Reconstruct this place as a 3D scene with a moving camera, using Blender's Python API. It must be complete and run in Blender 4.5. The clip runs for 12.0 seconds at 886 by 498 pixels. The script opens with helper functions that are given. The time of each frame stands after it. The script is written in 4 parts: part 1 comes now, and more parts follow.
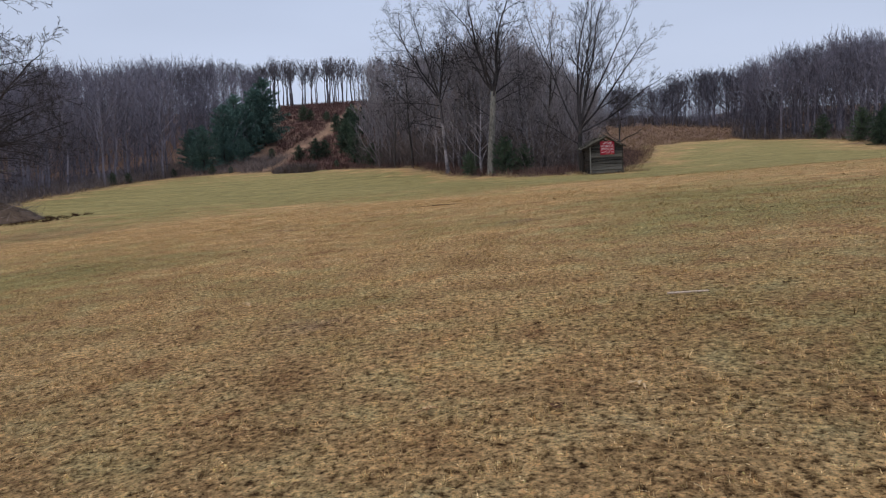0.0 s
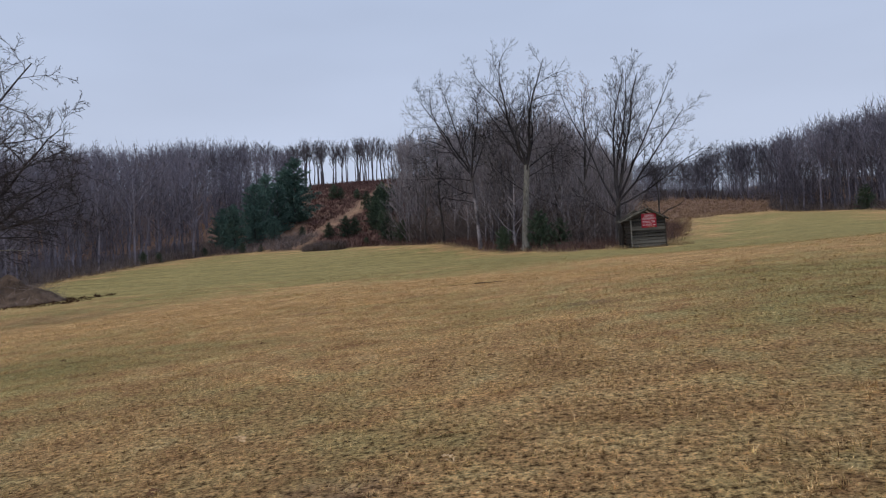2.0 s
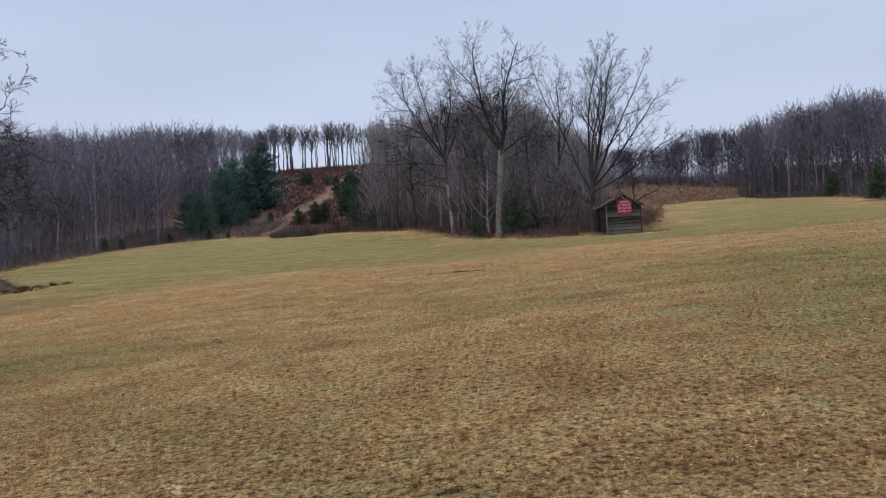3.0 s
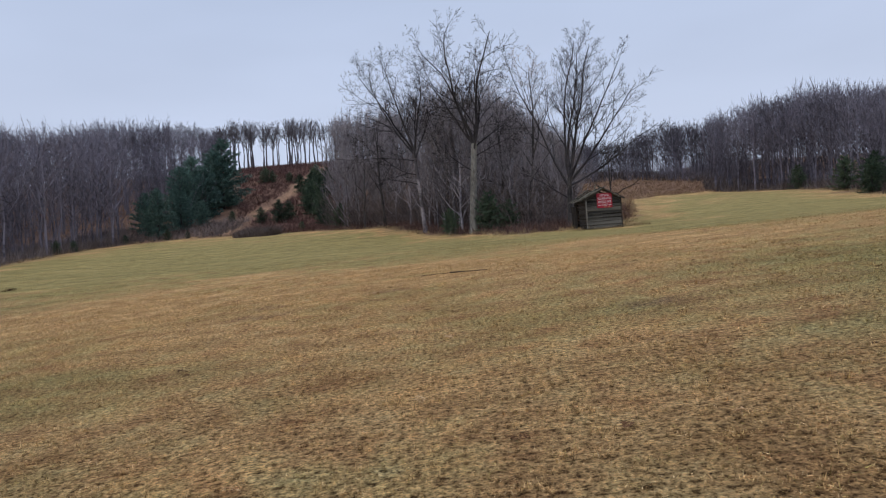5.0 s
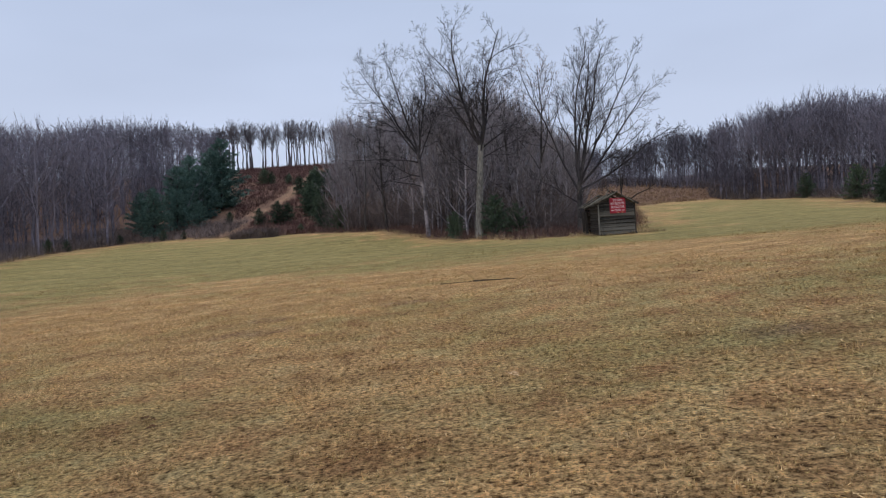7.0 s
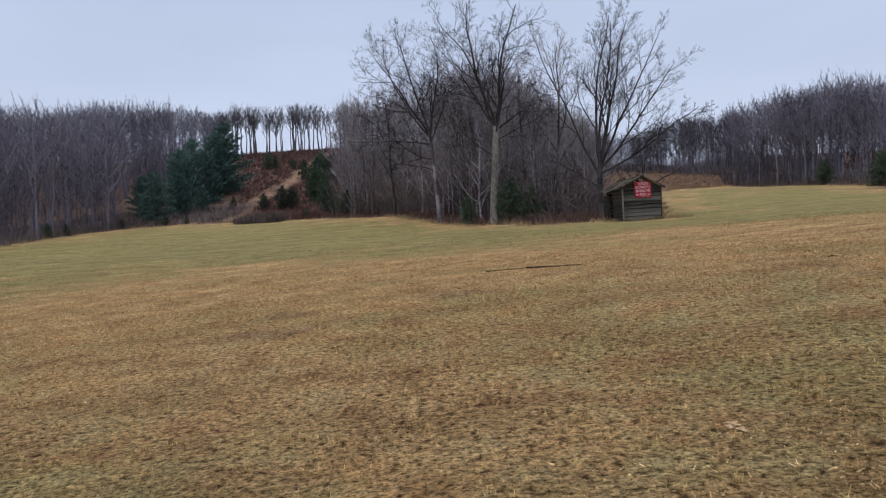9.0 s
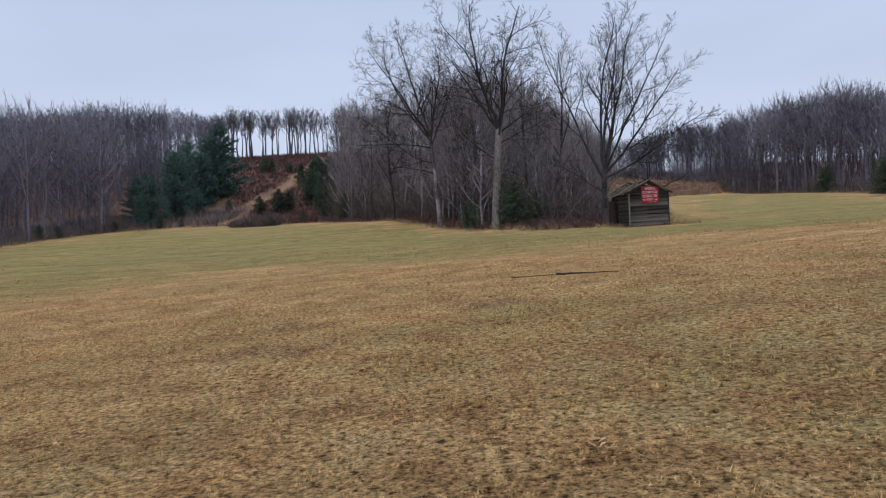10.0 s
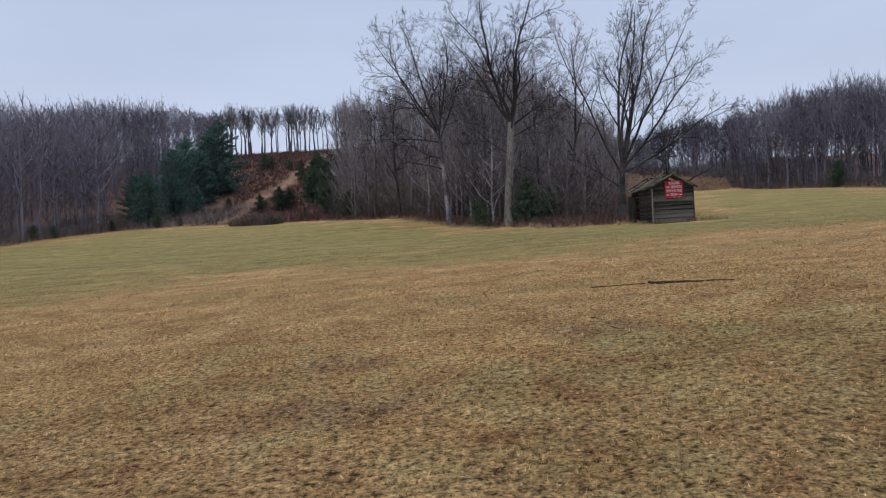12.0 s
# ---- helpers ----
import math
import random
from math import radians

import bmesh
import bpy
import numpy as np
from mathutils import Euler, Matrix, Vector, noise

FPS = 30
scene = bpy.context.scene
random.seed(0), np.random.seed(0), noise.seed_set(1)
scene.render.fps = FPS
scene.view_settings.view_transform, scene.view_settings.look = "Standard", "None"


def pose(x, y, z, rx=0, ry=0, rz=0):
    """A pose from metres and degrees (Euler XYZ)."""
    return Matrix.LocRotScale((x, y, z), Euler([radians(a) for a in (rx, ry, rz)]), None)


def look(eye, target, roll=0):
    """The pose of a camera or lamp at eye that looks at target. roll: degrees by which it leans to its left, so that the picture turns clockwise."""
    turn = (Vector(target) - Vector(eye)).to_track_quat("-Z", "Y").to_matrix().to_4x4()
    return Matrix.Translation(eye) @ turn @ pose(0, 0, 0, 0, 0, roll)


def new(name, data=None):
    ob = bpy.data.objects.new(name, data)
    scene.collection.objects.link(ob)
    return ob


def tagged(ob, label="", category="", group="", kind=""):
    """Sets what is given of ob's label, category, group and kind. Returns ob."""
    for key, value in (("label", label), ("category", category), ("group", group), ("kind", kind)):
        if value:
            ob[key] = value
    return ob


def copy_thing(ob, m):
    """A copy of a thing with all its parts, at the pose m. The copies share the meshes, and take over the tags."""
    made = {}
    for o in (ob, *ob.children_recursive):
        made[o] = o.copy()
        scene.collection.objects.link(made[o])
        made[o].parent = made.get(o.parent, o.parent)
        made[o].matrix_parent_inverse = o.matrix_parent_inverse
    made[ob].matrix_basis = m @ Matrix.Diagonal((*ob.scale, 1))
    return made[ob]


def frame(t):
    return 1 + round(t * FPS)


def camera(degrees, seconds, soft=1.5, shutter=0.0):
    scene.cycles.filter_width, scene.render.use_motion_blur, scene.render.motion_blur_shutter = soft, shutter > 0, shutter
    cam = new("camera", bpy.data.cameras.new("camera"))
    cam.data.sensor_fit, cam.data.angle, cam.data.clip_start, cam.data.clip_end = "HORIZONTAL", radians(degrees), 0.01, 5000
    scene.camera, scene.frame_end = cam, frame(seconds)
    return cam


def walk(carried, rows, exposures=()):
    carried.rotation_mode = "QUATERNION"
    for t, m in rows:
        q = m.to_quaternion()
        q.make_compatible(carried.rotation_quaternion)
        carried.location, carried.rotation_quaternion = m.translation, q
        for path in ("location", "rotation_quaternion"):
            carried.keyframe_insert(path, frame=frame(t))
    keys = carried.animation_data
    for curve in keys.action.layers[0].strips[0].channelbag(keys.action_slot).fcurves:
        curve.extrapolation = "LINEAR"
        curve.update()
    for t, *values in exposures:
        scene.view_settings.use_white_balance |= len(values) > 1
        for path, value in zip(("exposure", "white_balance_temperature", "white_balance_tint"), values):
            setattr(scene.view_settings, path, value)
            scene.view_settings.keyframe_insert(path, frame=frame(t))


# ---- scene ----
cam = camera(64.6, 12.0, soft=1.2)
PATH = [
    (0, (2.698, 0.608, 1.203), (2.614, 2.597, 1.017), -1.7),
    (0.5, (2.534, 1.352, 1.158), (2.448, 3.348, 1.078), -1.0),
    (1, (2.368, 2.057, 1.12), (2.233, 4.052, 1.081), -1.3),
    (1.5, (2.24, 2.718, 1.141), (2.1, 4.713, 1.173), -1.2),
    (2, (2.076, 3.462, 1.191), (1.917, 5.456, 1.225), -2.3),
    (2.5, (1.889, 4.157, 1.238), (1.774, 6.154, 1.254), -2.5),
    (3, (1.771, 4.873, 1.232), (1.694, 6.871, 1.224), -2.3),
    (5, (0.707, 7.637, 1.264), (0.734, 9.637, 1.244), -3.1),
    (5.5, (0.564, 8.281, 1.235), (0.597, 10.281, 1.271), -2.3),
    (6, (0.379, 8.888, 1.194), (0.413, 10.888, 1.207), -2.0),
    (6.5, (0.226, 9.489, 1.22), (0.262, 11.489, 1.224), -2.2),
    (7, (0.085, 10.16, 1.274), (0.119, 12.16, 1.267), -2.3),
    (9, (-0.829, 13.105, 1.15), (-0.805, 15.104, 1.107), -2.0),
    (9.5, (-1.069, 13.765, 1.163), (-1.043, 15.765, 1.164), -1.7),
    (10, (-1.357, 14.484, 1.106), (-1.318, 16.484, 1.078), -1.6),
    (10.5, (-1.608, 15.201, 1.049), (-1.512, 17.197, 0.968), -0.9),
    (11, (-1.892, 15.838, 1.122), (-1.792, 17.834, 1.064), -0.9),
    (11.5, (-2.162, 16.501, 1.184), (-2.066, 18.498, 1.147), -1.1),
    (12, (-2.355, 17.233, 1.195), (-2.313, 19.232, 1.16), -1.9),
]
# the camera's own exposure wanders a little
EXPOSURES = ((0, 0.0), (0.5, 0.1), (1, 0.03), (1.5, 0.0), (2, -0.08), (2.5, -0.02), (3, 0.04), (5, 0.03), (5.5, -0.03), (6, 0), (6.5, 0.03), (7, 0.05),
             (9, 0.06), (9.5, 0), (10, 0.08), (10.5, 0.12), (11, 0.1), (11.5, 0.03), (12, 0.02))
walk(cam, [(t, look(eye, target, roll)) for t, eye, target, roll in PATH], EXPOSURES)

# ---- world, sun ----
SUN_AZ, SUN_EL = radians(215), radians(66)
world = bpy.data.worlds.new("overcast")
scene.world = world
world.use_nodes = True
wn, wl = world.node_tree.nodes, world.node_tree.links
wn.clear()
w_out = wn.new("ShaderNodeOutputWorld")
w_bg = wn.new("ShaderNodeBackground")
w_sky = wn.new("ShaderNodeTexSky")
w_sky.sky_type = "NISHITA"
w_sky.sun_disc = False
w_sky.sun_elevation, w_sky.sun_rotation = SUN_EL, SUN_AZ
w_geo = wn.new("ShaderNodeTexCoord")
w_sep = wn.new("ShaderNodeSeparateXYZ")
w_ramp = wn.new("ShaderNodeValToRGB")
e = w_ramp.color_ramp.elements
e[0].position, e[0].color = 0.0, (0.56, 0.63, 0.79, 1)
e[1].position, e[1].color = 0.5, (0.52, 0.63, 0.86, 1)
k = w_ramp.color_ramp.elements.new(0.16)
k.color = (0.59, 0.665, 0.85, 1)
w_map = wn.new("ShaderNodeMapping")
w_map.inputs["Scale"].default_value = (1.2, 1.2, 4.0)
w_noise = wn.new("ShaderNodeTexNoise")
w_noise.inputs["Scale"].default_value = 1.6
w_noise.inputs["Detail"].default_value = 3
w_cloud = wn.new("ShaderNodeMapRange")
w_cloud.inputs["From Min"].default_value, w_cloud.inputs["From Max"].default_value = 0.3, 0.7
w_cloud.inputs["To Min"].default_value, w_cloud.inputs["To Max"].default_value = 0.93, 1.05
w_mul = wn.new("ShaderNodeVectorMath")
w_mul.operation = "SCALE"
w_dim = wn.new("ShaderNodeVectorMath")
w_dim.operation = "SCALE"
w_dim.inputs["Scale"].default_value = 0.07
w_mix = wn.new("ShaderNodeMix")
w_mix.data_type = "RGBA"
w_mix.inputs["Factor"].default_value = 0.88
wl.new(w_geo.outputs["Generated"], w_sep.inputs[0])
wl.new(w_sep.outputs["Z"], w_ramp.inputs[0])
wl.new(w_geo.outputs["Generated"], w_map.inputs[0])
wl.new(w_map.outputs[0], w_noise.inputs["Vector"])
wl.new(w_noise.outputs[0], w_cloud.inputs["Value"])
wl.new(w_ramp.outputs[0], w_mul.inputs[0])
wl.new(w_cloud.outputs[0], w_mul.inputs["Scale"])
wl.new(w_sky.outputs[0], w_dim.inputs[0])
wl.new(w_dim.outputs[0], w_mix.inputs["A"])
wl.new(w_mul.outputs[0], w_mix.inputs["B"])
wl.new(w_mix.outputs["Result"], w_bg.inputs["Color"])
wl.new(w_bg.outputs[0], w_out.inputs[0])
w_bg.inputs["Strength"].default_value = 1.0

sun_data = bpy.data.lights.new("sun", "SUN")
sun_data.energy, sun_data.angle, sun_data.color = 1.1, radians(40), (1.0, 0.96, 0.9)
sun = new("sun", sun_data)
sun.matrix_world = look((0, 0, 200), (0 + math.sin(SUN_AZ) * -100, math.cos(SUN_AZ) * -100, 200 - 100 * math.tan(SUN_EL)))


# ---- materials ----
def node_mat(name):
    m = bpy.data.materials.new(name)
    m.use_nodes = True
    nt = m.node_tree
    return m, nt, nt.nodes["Principled BSDF"]


def surface(name, dark, light, scale=3.0, fine=40.0, rough=0.85, bump=0.3, island=0.0, stretch=(1, 1, 1), third=None, spec=0.2):
    """A matt material: two or three colours over a coarse and a fine noise, relief, and a shade for each piece."""
    m, nt, b = node_mat(name)
    n, l = nt.nodes, nt.links
    co = n.new("ShaderNodeTexCoord")
    mp = n.new("ShaderNodeMapping")
    mp.inputs["Scale"].default_value = stretch
    l.new(co.outputs["Object"], mp.inputs[0])
    a = n.new("ShaderNodeTexNoise")
    a.inputs["Scale"].default_value, a.inputs["Detail"].default_value = scale, 4
    f = n.new("ShaderNodeTexNoise")
    f.inputs["Scale"].default_value, f.inputs["Detail"].default_value = fine, 3
    l.new(mp.outputs[0], a.inputs["Vector"])
    l.new(mp.outputs[0], f.inputs["Vector"])
    add = n.new("ShaderNodeMath")
    add.operation = "MULTIPLY_ADD"
    add.inputs[1].default_value = 0.5
    half = n.new("ShaderNodeMath")
    half.operation = "MULTIPLY"
    half.inputs[1].default_value = 0.5
    l.new(f.outputs[0], half.inputs[0])
    l.new(a.outputs[0], add.inputs[0])
    l.new(half.outputs[0], add.inputs[2])
    val = add.outputs[0]
    if island:
        g = n.new("ShaderNodeNewGeometry")
        o = n.new("ShaderNodeObjectInfo")
        s = n.new("ShaderNodeMath")
        s.operation = "ADD"
        l.new(g.outputs["Random Per Island"], s.inputs[0])
        l.new(o.outputs["Random"], s.inputs[1])
        w = n.new("ShaderNodeMath")
        w.operation = "MULTIPLY_ADD"
        w.inputs[1].default_value, w.inputs[2].default_value = island, -island
        l.new(s.outputs[0], w.inputs[0])
        t = n.new("ShaderNodeMath")
        t.operation = "ADD"
        l.new(val, t.inputs[0])
        l.new(w.outputs[0], t.inputs[1])
        val = t.outputs[0]
    r = n.new("ShaderNodeValToRGB")
    el = r.color_ramp.elements
    el[0].position, el[0].color = 0.39, (*dark, 1)
    el[1].position, el[1].color = 0.61, (*light, 1)
    if third:
        el.new(0.5).color = (*third, 1)
    l.new(val, r.inputs[0])
    l.new(r.outputs[0], b.inputs["Base Color"])
    b.inputs["Roughness"].default_value = rough
    b.inputs["Specular IOR Level"].default_value = spec
    if bump:
        bp = n.new("ShaderNodeBump")
        bp.inputs["Strength"].default_value, bp.inputs["Distance"].default_value = bump, 0.03
        l.new(f.outputs[0], bp.inputs["Height"])
        l.new(bp.outputs[0], b.inputs["Normal"])
    return m


def meadow(name, blades):
    """Dormant grass: tan and russet with green patches; the cover layers of the ground bring in litter and sand."""
    m, nt, b = node_mat(name)
    n, l = nt.nodes, nt.links
    g = n.new("ShaderNodeNewGeometry")
    flat = n.new("ShaderNodeVectorMath")
    flat.operation = "MULTIPLY"
    flat.inputs[1].default_value = (1, 1, 0)
    l.new(g.outputs["Position"], flat.inputs[0])

    def tex(scale, detail=4.0, rough=0.55, squash=None):
        src = flat.outputs[0]
        if squash:
            q = n.new("ShaderNodeMapping")
            q.inputs["Scale"].default_value = squash
            l.new(src, q.inputs[0])
            src = q.outputs[0]
        t = n.new("ShaderNodeTexNoise")
        t.inputs["Scale"].default_value, t.inputs["Detail"].default_value, t.inputs["Roughness"].default_value = scale, detail, rough
        l.new(src, t.inputs["Vector"])
        return t.outputs[0]

    def ramp(src, stops):
        r = n.new("ShaderNodeValToRGB")
        el = r.color_ramp.elements
        el[0].position, el[0].color = stops[0][0], (*stops[0][1], 1)
        el[1].position, el[1].color = stops[-1][0], (*stops[-1][1], 1)
        for p, c in stops[1:-1]:
            el.new(p).color = (*c, 1)
        l.new(src, r.inputs[0])
        return r.outputs[0]

    def mix(fac, a, c):
        x = n.new("ShaderNodeMix")
        x.data_type = "RGBA"
        for s, k in ((fac, "Factor"), (a, "A"), (c, "B")):
            if isinstance(s, (int, float)):
                x.inputs[k].default_value = s
            elif isinstance(s, tuple):
                x.inputs[k].default_value = (*s, 1)
            else:
                l.new(s, x.inputs[k])
        return x.outputs["Result"]

    def calc(op, a, c=0.5, d=None):
        x = n.new("ShaderNodeMath")
        x.operation = op
        x.use_clamp = op == "SUBTRACT"
        for i, s in enumerate((a, c, d)):
            if s is None:
                continue
            if isinstance(s, (int, float)):
                x.inputs[i].default_value = s
            else:
                l.new(s, x.inputs[i])
        return x.outputs[0]

    at = n.new("ShaderNodeAttribute")
    at.attribute_name = "cover"
    sep = n.new("ShaderNodeSeparateColor")
    l.new(at.outputs["Color"], sep.inputs[0])
    big, mid, fine, clump = tex(0.16, 5, 0.6), tex(1.3, 9, 0.72), tex(70.0, 4, 0.8), tex(20.0, 6, 0.8)
    tan = ramp(mid, TAN)
    green = ramp(mid, GREEN)
    patch = calc("MULTIPLY_ADD", mid, 0.55, calc("MULTIPLY", big, 0.75))
    patch = calc("ADD", patch, calc("MULTIPLY", sep.outputs["Green"], 0.32))
    edge = n.new("ShaderNodeMapRange")
    edge.inputs["From Min"].default_value, edge.inputs["From Max"].default_value = 0.66, 0.86
    l.new(patch, edge.inputs["Value"])
    col = mix(edge.outputs[0], tan, green)
    mott = ramp(tex(0.55, 7, 0.7), ((0.36, (0.82, 0.79, 0.75)), (0.5, (1.0, 1.0, 1.0)), (0.64, (1.2, 1.16, 1.11))))
    shade = n.new("ShaderNodeMix")
    shade.data_type, shade.blend_type = "RGBA", "MULTIPLY"
    shade.inputs["Factor"].default_value = 1.0
    l.new(col, shade.inputs["A"])
    l.new(mott, shade.inputs["B"])
    col = shade.outputs["Result"]
    streak = ramp(tex(0.5, 4, 0.6, (0.16, 1.0, 1.0)), ((0.36, (0.84, 0.86, 0.84)), (0.5, (1.0, 1.0, 1.0)), (0.64, (1.2, 1.15, 1.16))))
    band = n.new("ShaderNodeMix")
    band.data_type, band.blend_type = "RGBA", "MULTIPLY"
    l.new(calc("MULTIPLY_ADD", sep.outputs["Green"], 0.7, 0.3), band.inputs["Factor"])
    l.new(col, band.inputs["A"])
    l.new(streak, band.inputs["B"])
    col = band.outputs["Result"]
    if blades:
        rnd = ramp(g.outputs["Random Per Island"], BLADE)
        col = mix(calc("MULTIPLY_ADD", sep.outputs["Green"], -0.36, 0.68), col, rnd)
    else:
        dapple = calc("MULTIPLY_ADD", clump, 0.65, calc("MULTIPLY", fine, 0.35))
        # soil tone, with the shade under the blades painted into its dark end
        soil = ramp(dapple, ((0.395, (0.3, 0.25, 0.2)), (0.46, (0.82, 0.78, 0.73)), (0.57, (1.12, 1.1, 1.07))))
        x = n.new("ShaderNodeMix")
        x.data_type, x.blend_type = "RGBA", "MULTIPLY"
        l.new(calc("MULTIPLY", at.outputs["Alpha"], 0.95), x.inputs["Factor"])
        l.new(col, x.inputs["A"])
        l.new(soil, x.inputs["B"])
        x.clamp_result = False
        col = x.outputs["Result"]
        litter = ramp(tex(2.6, 6, 0.7), ((0.36, (0.08, 0.05, 0.04)), (0.5, (0.18, 0.108, 0.078)), (0.64, (0.3, 0.19, 0.135))))
        sand = ramp(tex(0.9, 5, 0.6), ((0.36, (0.26, 0.15, 0.095)), (0.64, (0.42, 0.275, 0.185))))
        col = mix(sep.outputs["Red"], col, litter)
        col = mix(sep.outputs["Blue"], col, sand)
        bp = n.new("ShaderNodeBump")
        bp.inputs["Strength"].default_value, bp.inputs["Distance"].default_value = 1.0, 0.07
        l.new(dapple, bp.inputs["Height"])
        l.new(bp.outputs[0], b.inputs["Normal"])
    # shade in the hollows between tufts, put into the colour, and finer flecks
    tuft_shade = ramp(tex(14.0, 4, 0.62), ((0.35, (0.2, 0.165, 0.13)), (0.42, (0.72, 0.69, 0.64)), (0.49, (1.0, 1.0, 0.99)), (0.6, (1.48, 1.46, 1.4))))
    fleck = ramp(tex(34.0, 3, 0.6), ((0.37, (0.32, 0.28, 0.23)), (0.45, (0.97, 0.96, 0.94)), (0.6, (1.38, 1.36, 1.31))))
    for layer in (tuft_shade, fleck):
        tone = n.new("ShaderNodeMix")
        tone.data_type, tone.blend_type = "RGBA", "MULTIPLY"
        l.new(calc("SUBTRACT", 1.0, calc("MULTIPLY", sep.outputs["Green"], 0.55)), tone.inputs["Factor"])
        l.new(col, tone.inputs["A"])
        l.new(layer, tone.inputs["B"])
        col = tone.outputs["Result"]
    l.new(col, b.inputs["Base Color"])
    b.inputs["Roughness"].default_value = 0.95
    b.inputs["Specular IOR Level"].default_value = 0.08
    return m


TAN = ((0.32, (0.3, 0.16, 0.077)), (0.44, (0.452, 0.281, 0.134)), (0.56, (0.572, 0.381, 0.187)), (0.7, (0.668, 0.476, 0.268)))
GREEN = ((0.34, (0.21, 0.168, 0.067)), (0.5, (0.318, 0.264, 0.108)), (0.66, (0.432, 0.367, 0.174)))
BLADE = ((0.0, (0.2, 0.11, 0.048)), (0.2, (0.38, 0.215, 0.092)), (0.42, (0.58, 0.36, 0.165)), (0.56, (0.33, 0.275, 0.08)), (0.7, (0.48, 0.31, 0.138)), (0.88, (0.62, 0.425, 0.21)), (1.0, (0.72, 0.53, 0.3)))
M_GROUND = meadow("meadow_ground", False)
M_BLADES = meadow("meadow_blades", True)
M_BARK = surface("bark_grey_brown", (0.026, 0.023, 0.022), (0.11, 0.097, 0.09), 1.2, 14, 0.9, 0.6, 0.1, (1, 1, 0.35))
M_BARK_PALE = surface("bark_pale_grey", (0.11, 0.099, 0.085), (0.33, 0.305, 0.26), 0.9, 9, 0.9, 0.7, 0.0, (1, 1, 0.3))
M_TWIG = surface("twigs", (0.02, 0.0175, 0.0185), (0.08, 0.07, 0.071), 0.5, 6, 0.9, 0.0, 0.12)
# grey bark, with the bluish air haze of the distance mixed into its colour
M_WOODS = surface("far_woods_hazy_bark", (0.062, 0.056, 0.066), (0.245, 0.22, 0.256), 0.12, 2.2, 0.92, 0.0, 0.14)
M_RIDGE = surface("ridge_bark", (0.05, 0.046, 0.052), (0.17, 0.152, 0.165), 0.12, 2.2, 0.92, 0.0, 0.14)
# pale grey branches, colour lifted to offset the copse's own shade
M_COPSE = surface("brightened_grey_branches", (0.115, 0.101, 0.105), (0.42, 0.37, 0.378), 0.2, 3.0, 0.92, 0.0, 0.16)
M_NEEDLE = surface("pine_needles", (0.055, 0.102, 0.088), (0.165, 0.265, 0.212), 0.7, 7, 0.75, 0.0, 0.2)
M_CEDAR = surface("cedar_foliage", (0.034, 0.056, 0.037), (0.115, 0.155, 0.092), 1.0, 9, 0.8, 0.0, 0.2)
M_BRUSH = surface("russet_brush", (0.085, 0.045, 0.041), (0.27, 0.148, 0.125), 0.22, 4, 0.95, 0.0, 0.2)
M_BRAMBLE = surface("bramble_stems", (0.085, 0.05, 0.042), (0.27, 0.165, 0.13), 0.35, 5, 0.95, 0.0, 0.2)
M_THICKET = surface("grey_brown_thicket", (0.085, 0.067, 0.062), (0.27, 0.215, 0.195), 0.3, 4, 0.95, 0.0, 0.2)
M_ROUGH = surface("rough_brown_grass", (0.17, 0.095, 0.06), (0.38, 0.25, 0.15), 0.3, 5, 0.95, 0.0, 0.2)
M_STRAW = surface("dry_tall_grass", (0.24, 0.165, 0.08), (0.5, 0.38, 0.22), 0.5, 6, 0.95, 0.0, 0.2)
M_PLANK = surface("weathered_boards", (0.018, 0.0165, 0.0145), (0.15, 0.137, 0.115), 1.5, 22, 0.9, 0.5, 0.22, (0.4, 4, 4))
M_PLANK_DARK = surface("dark_boards", (0.016, 0.013, 0.011), (0.075, 0.062, 0.05), 1.5, 22, 0.92, 0.5, 0.15, (3, 3, 0.4))
M_ROOF = surface("mossy_roof_boards", (0.035, 0.031, 0.024), (0.17, 0.15, 0.115), 1.2, 16, 0.92, 0.6, 0.25, (3, 0.5, 3))
M_POST = surface("silvered_post", (0.12, 0.11, 0.092), (0.3, 0.275, 0.235), 3, 26, 0.85, 0.4, 0.0, (4, 4, 0.4))
M_SIGN = surface("red_sign_paint", (0.3, 0.018, 0.032), (0.42, 0.035, 0.055), 2, 20, 0.55, 0.05)
M_WHITE = surface("white_lettering", (0.62, 0.55, 0.55), (0.82, 0.78, 0.77), 4, 30, 0.6, 0.0)
M_OCHRE = surface("ochre_marks", (0.45, 0.3, 0.12), (0.6, 0.42, 0.18), 4, 30, 0.6, 0.0)
M_LEAF = surface("fallen_oak_leaf", (0.24, 0.115, 0.05), (0.66, 0.44, 0.24), 9, 60, 0.9, 0.3, 0.3, third=(0.46, 0.27, 0.125), spec=0.05)
M_LEAF_DARK = surface("dark_fallen_leaf", (0.04, 0.02, 0.011), (0.15, 0.075, 0.038), 9, 60, 0.9, 0.3, 0.3, spec=0.05)
M_STICK = surface("bleached_stick", (0.5, 0.36, 0.25), (0.75, 0.58, 0.44), 4, 40, 0.85, 0.3)
M_STICK_DARK = surface("rotten_stick", (0.03, 0.02, 0.014), (0.09, 0.065, 0.045), 4, 40, 0.9, 0.4)
M_SOIL = surface("bare_soil", (0.05, 0.034, 0.024), (0.15, 0.1, 0.07), 1.5, 14, 0.95, 0.6)


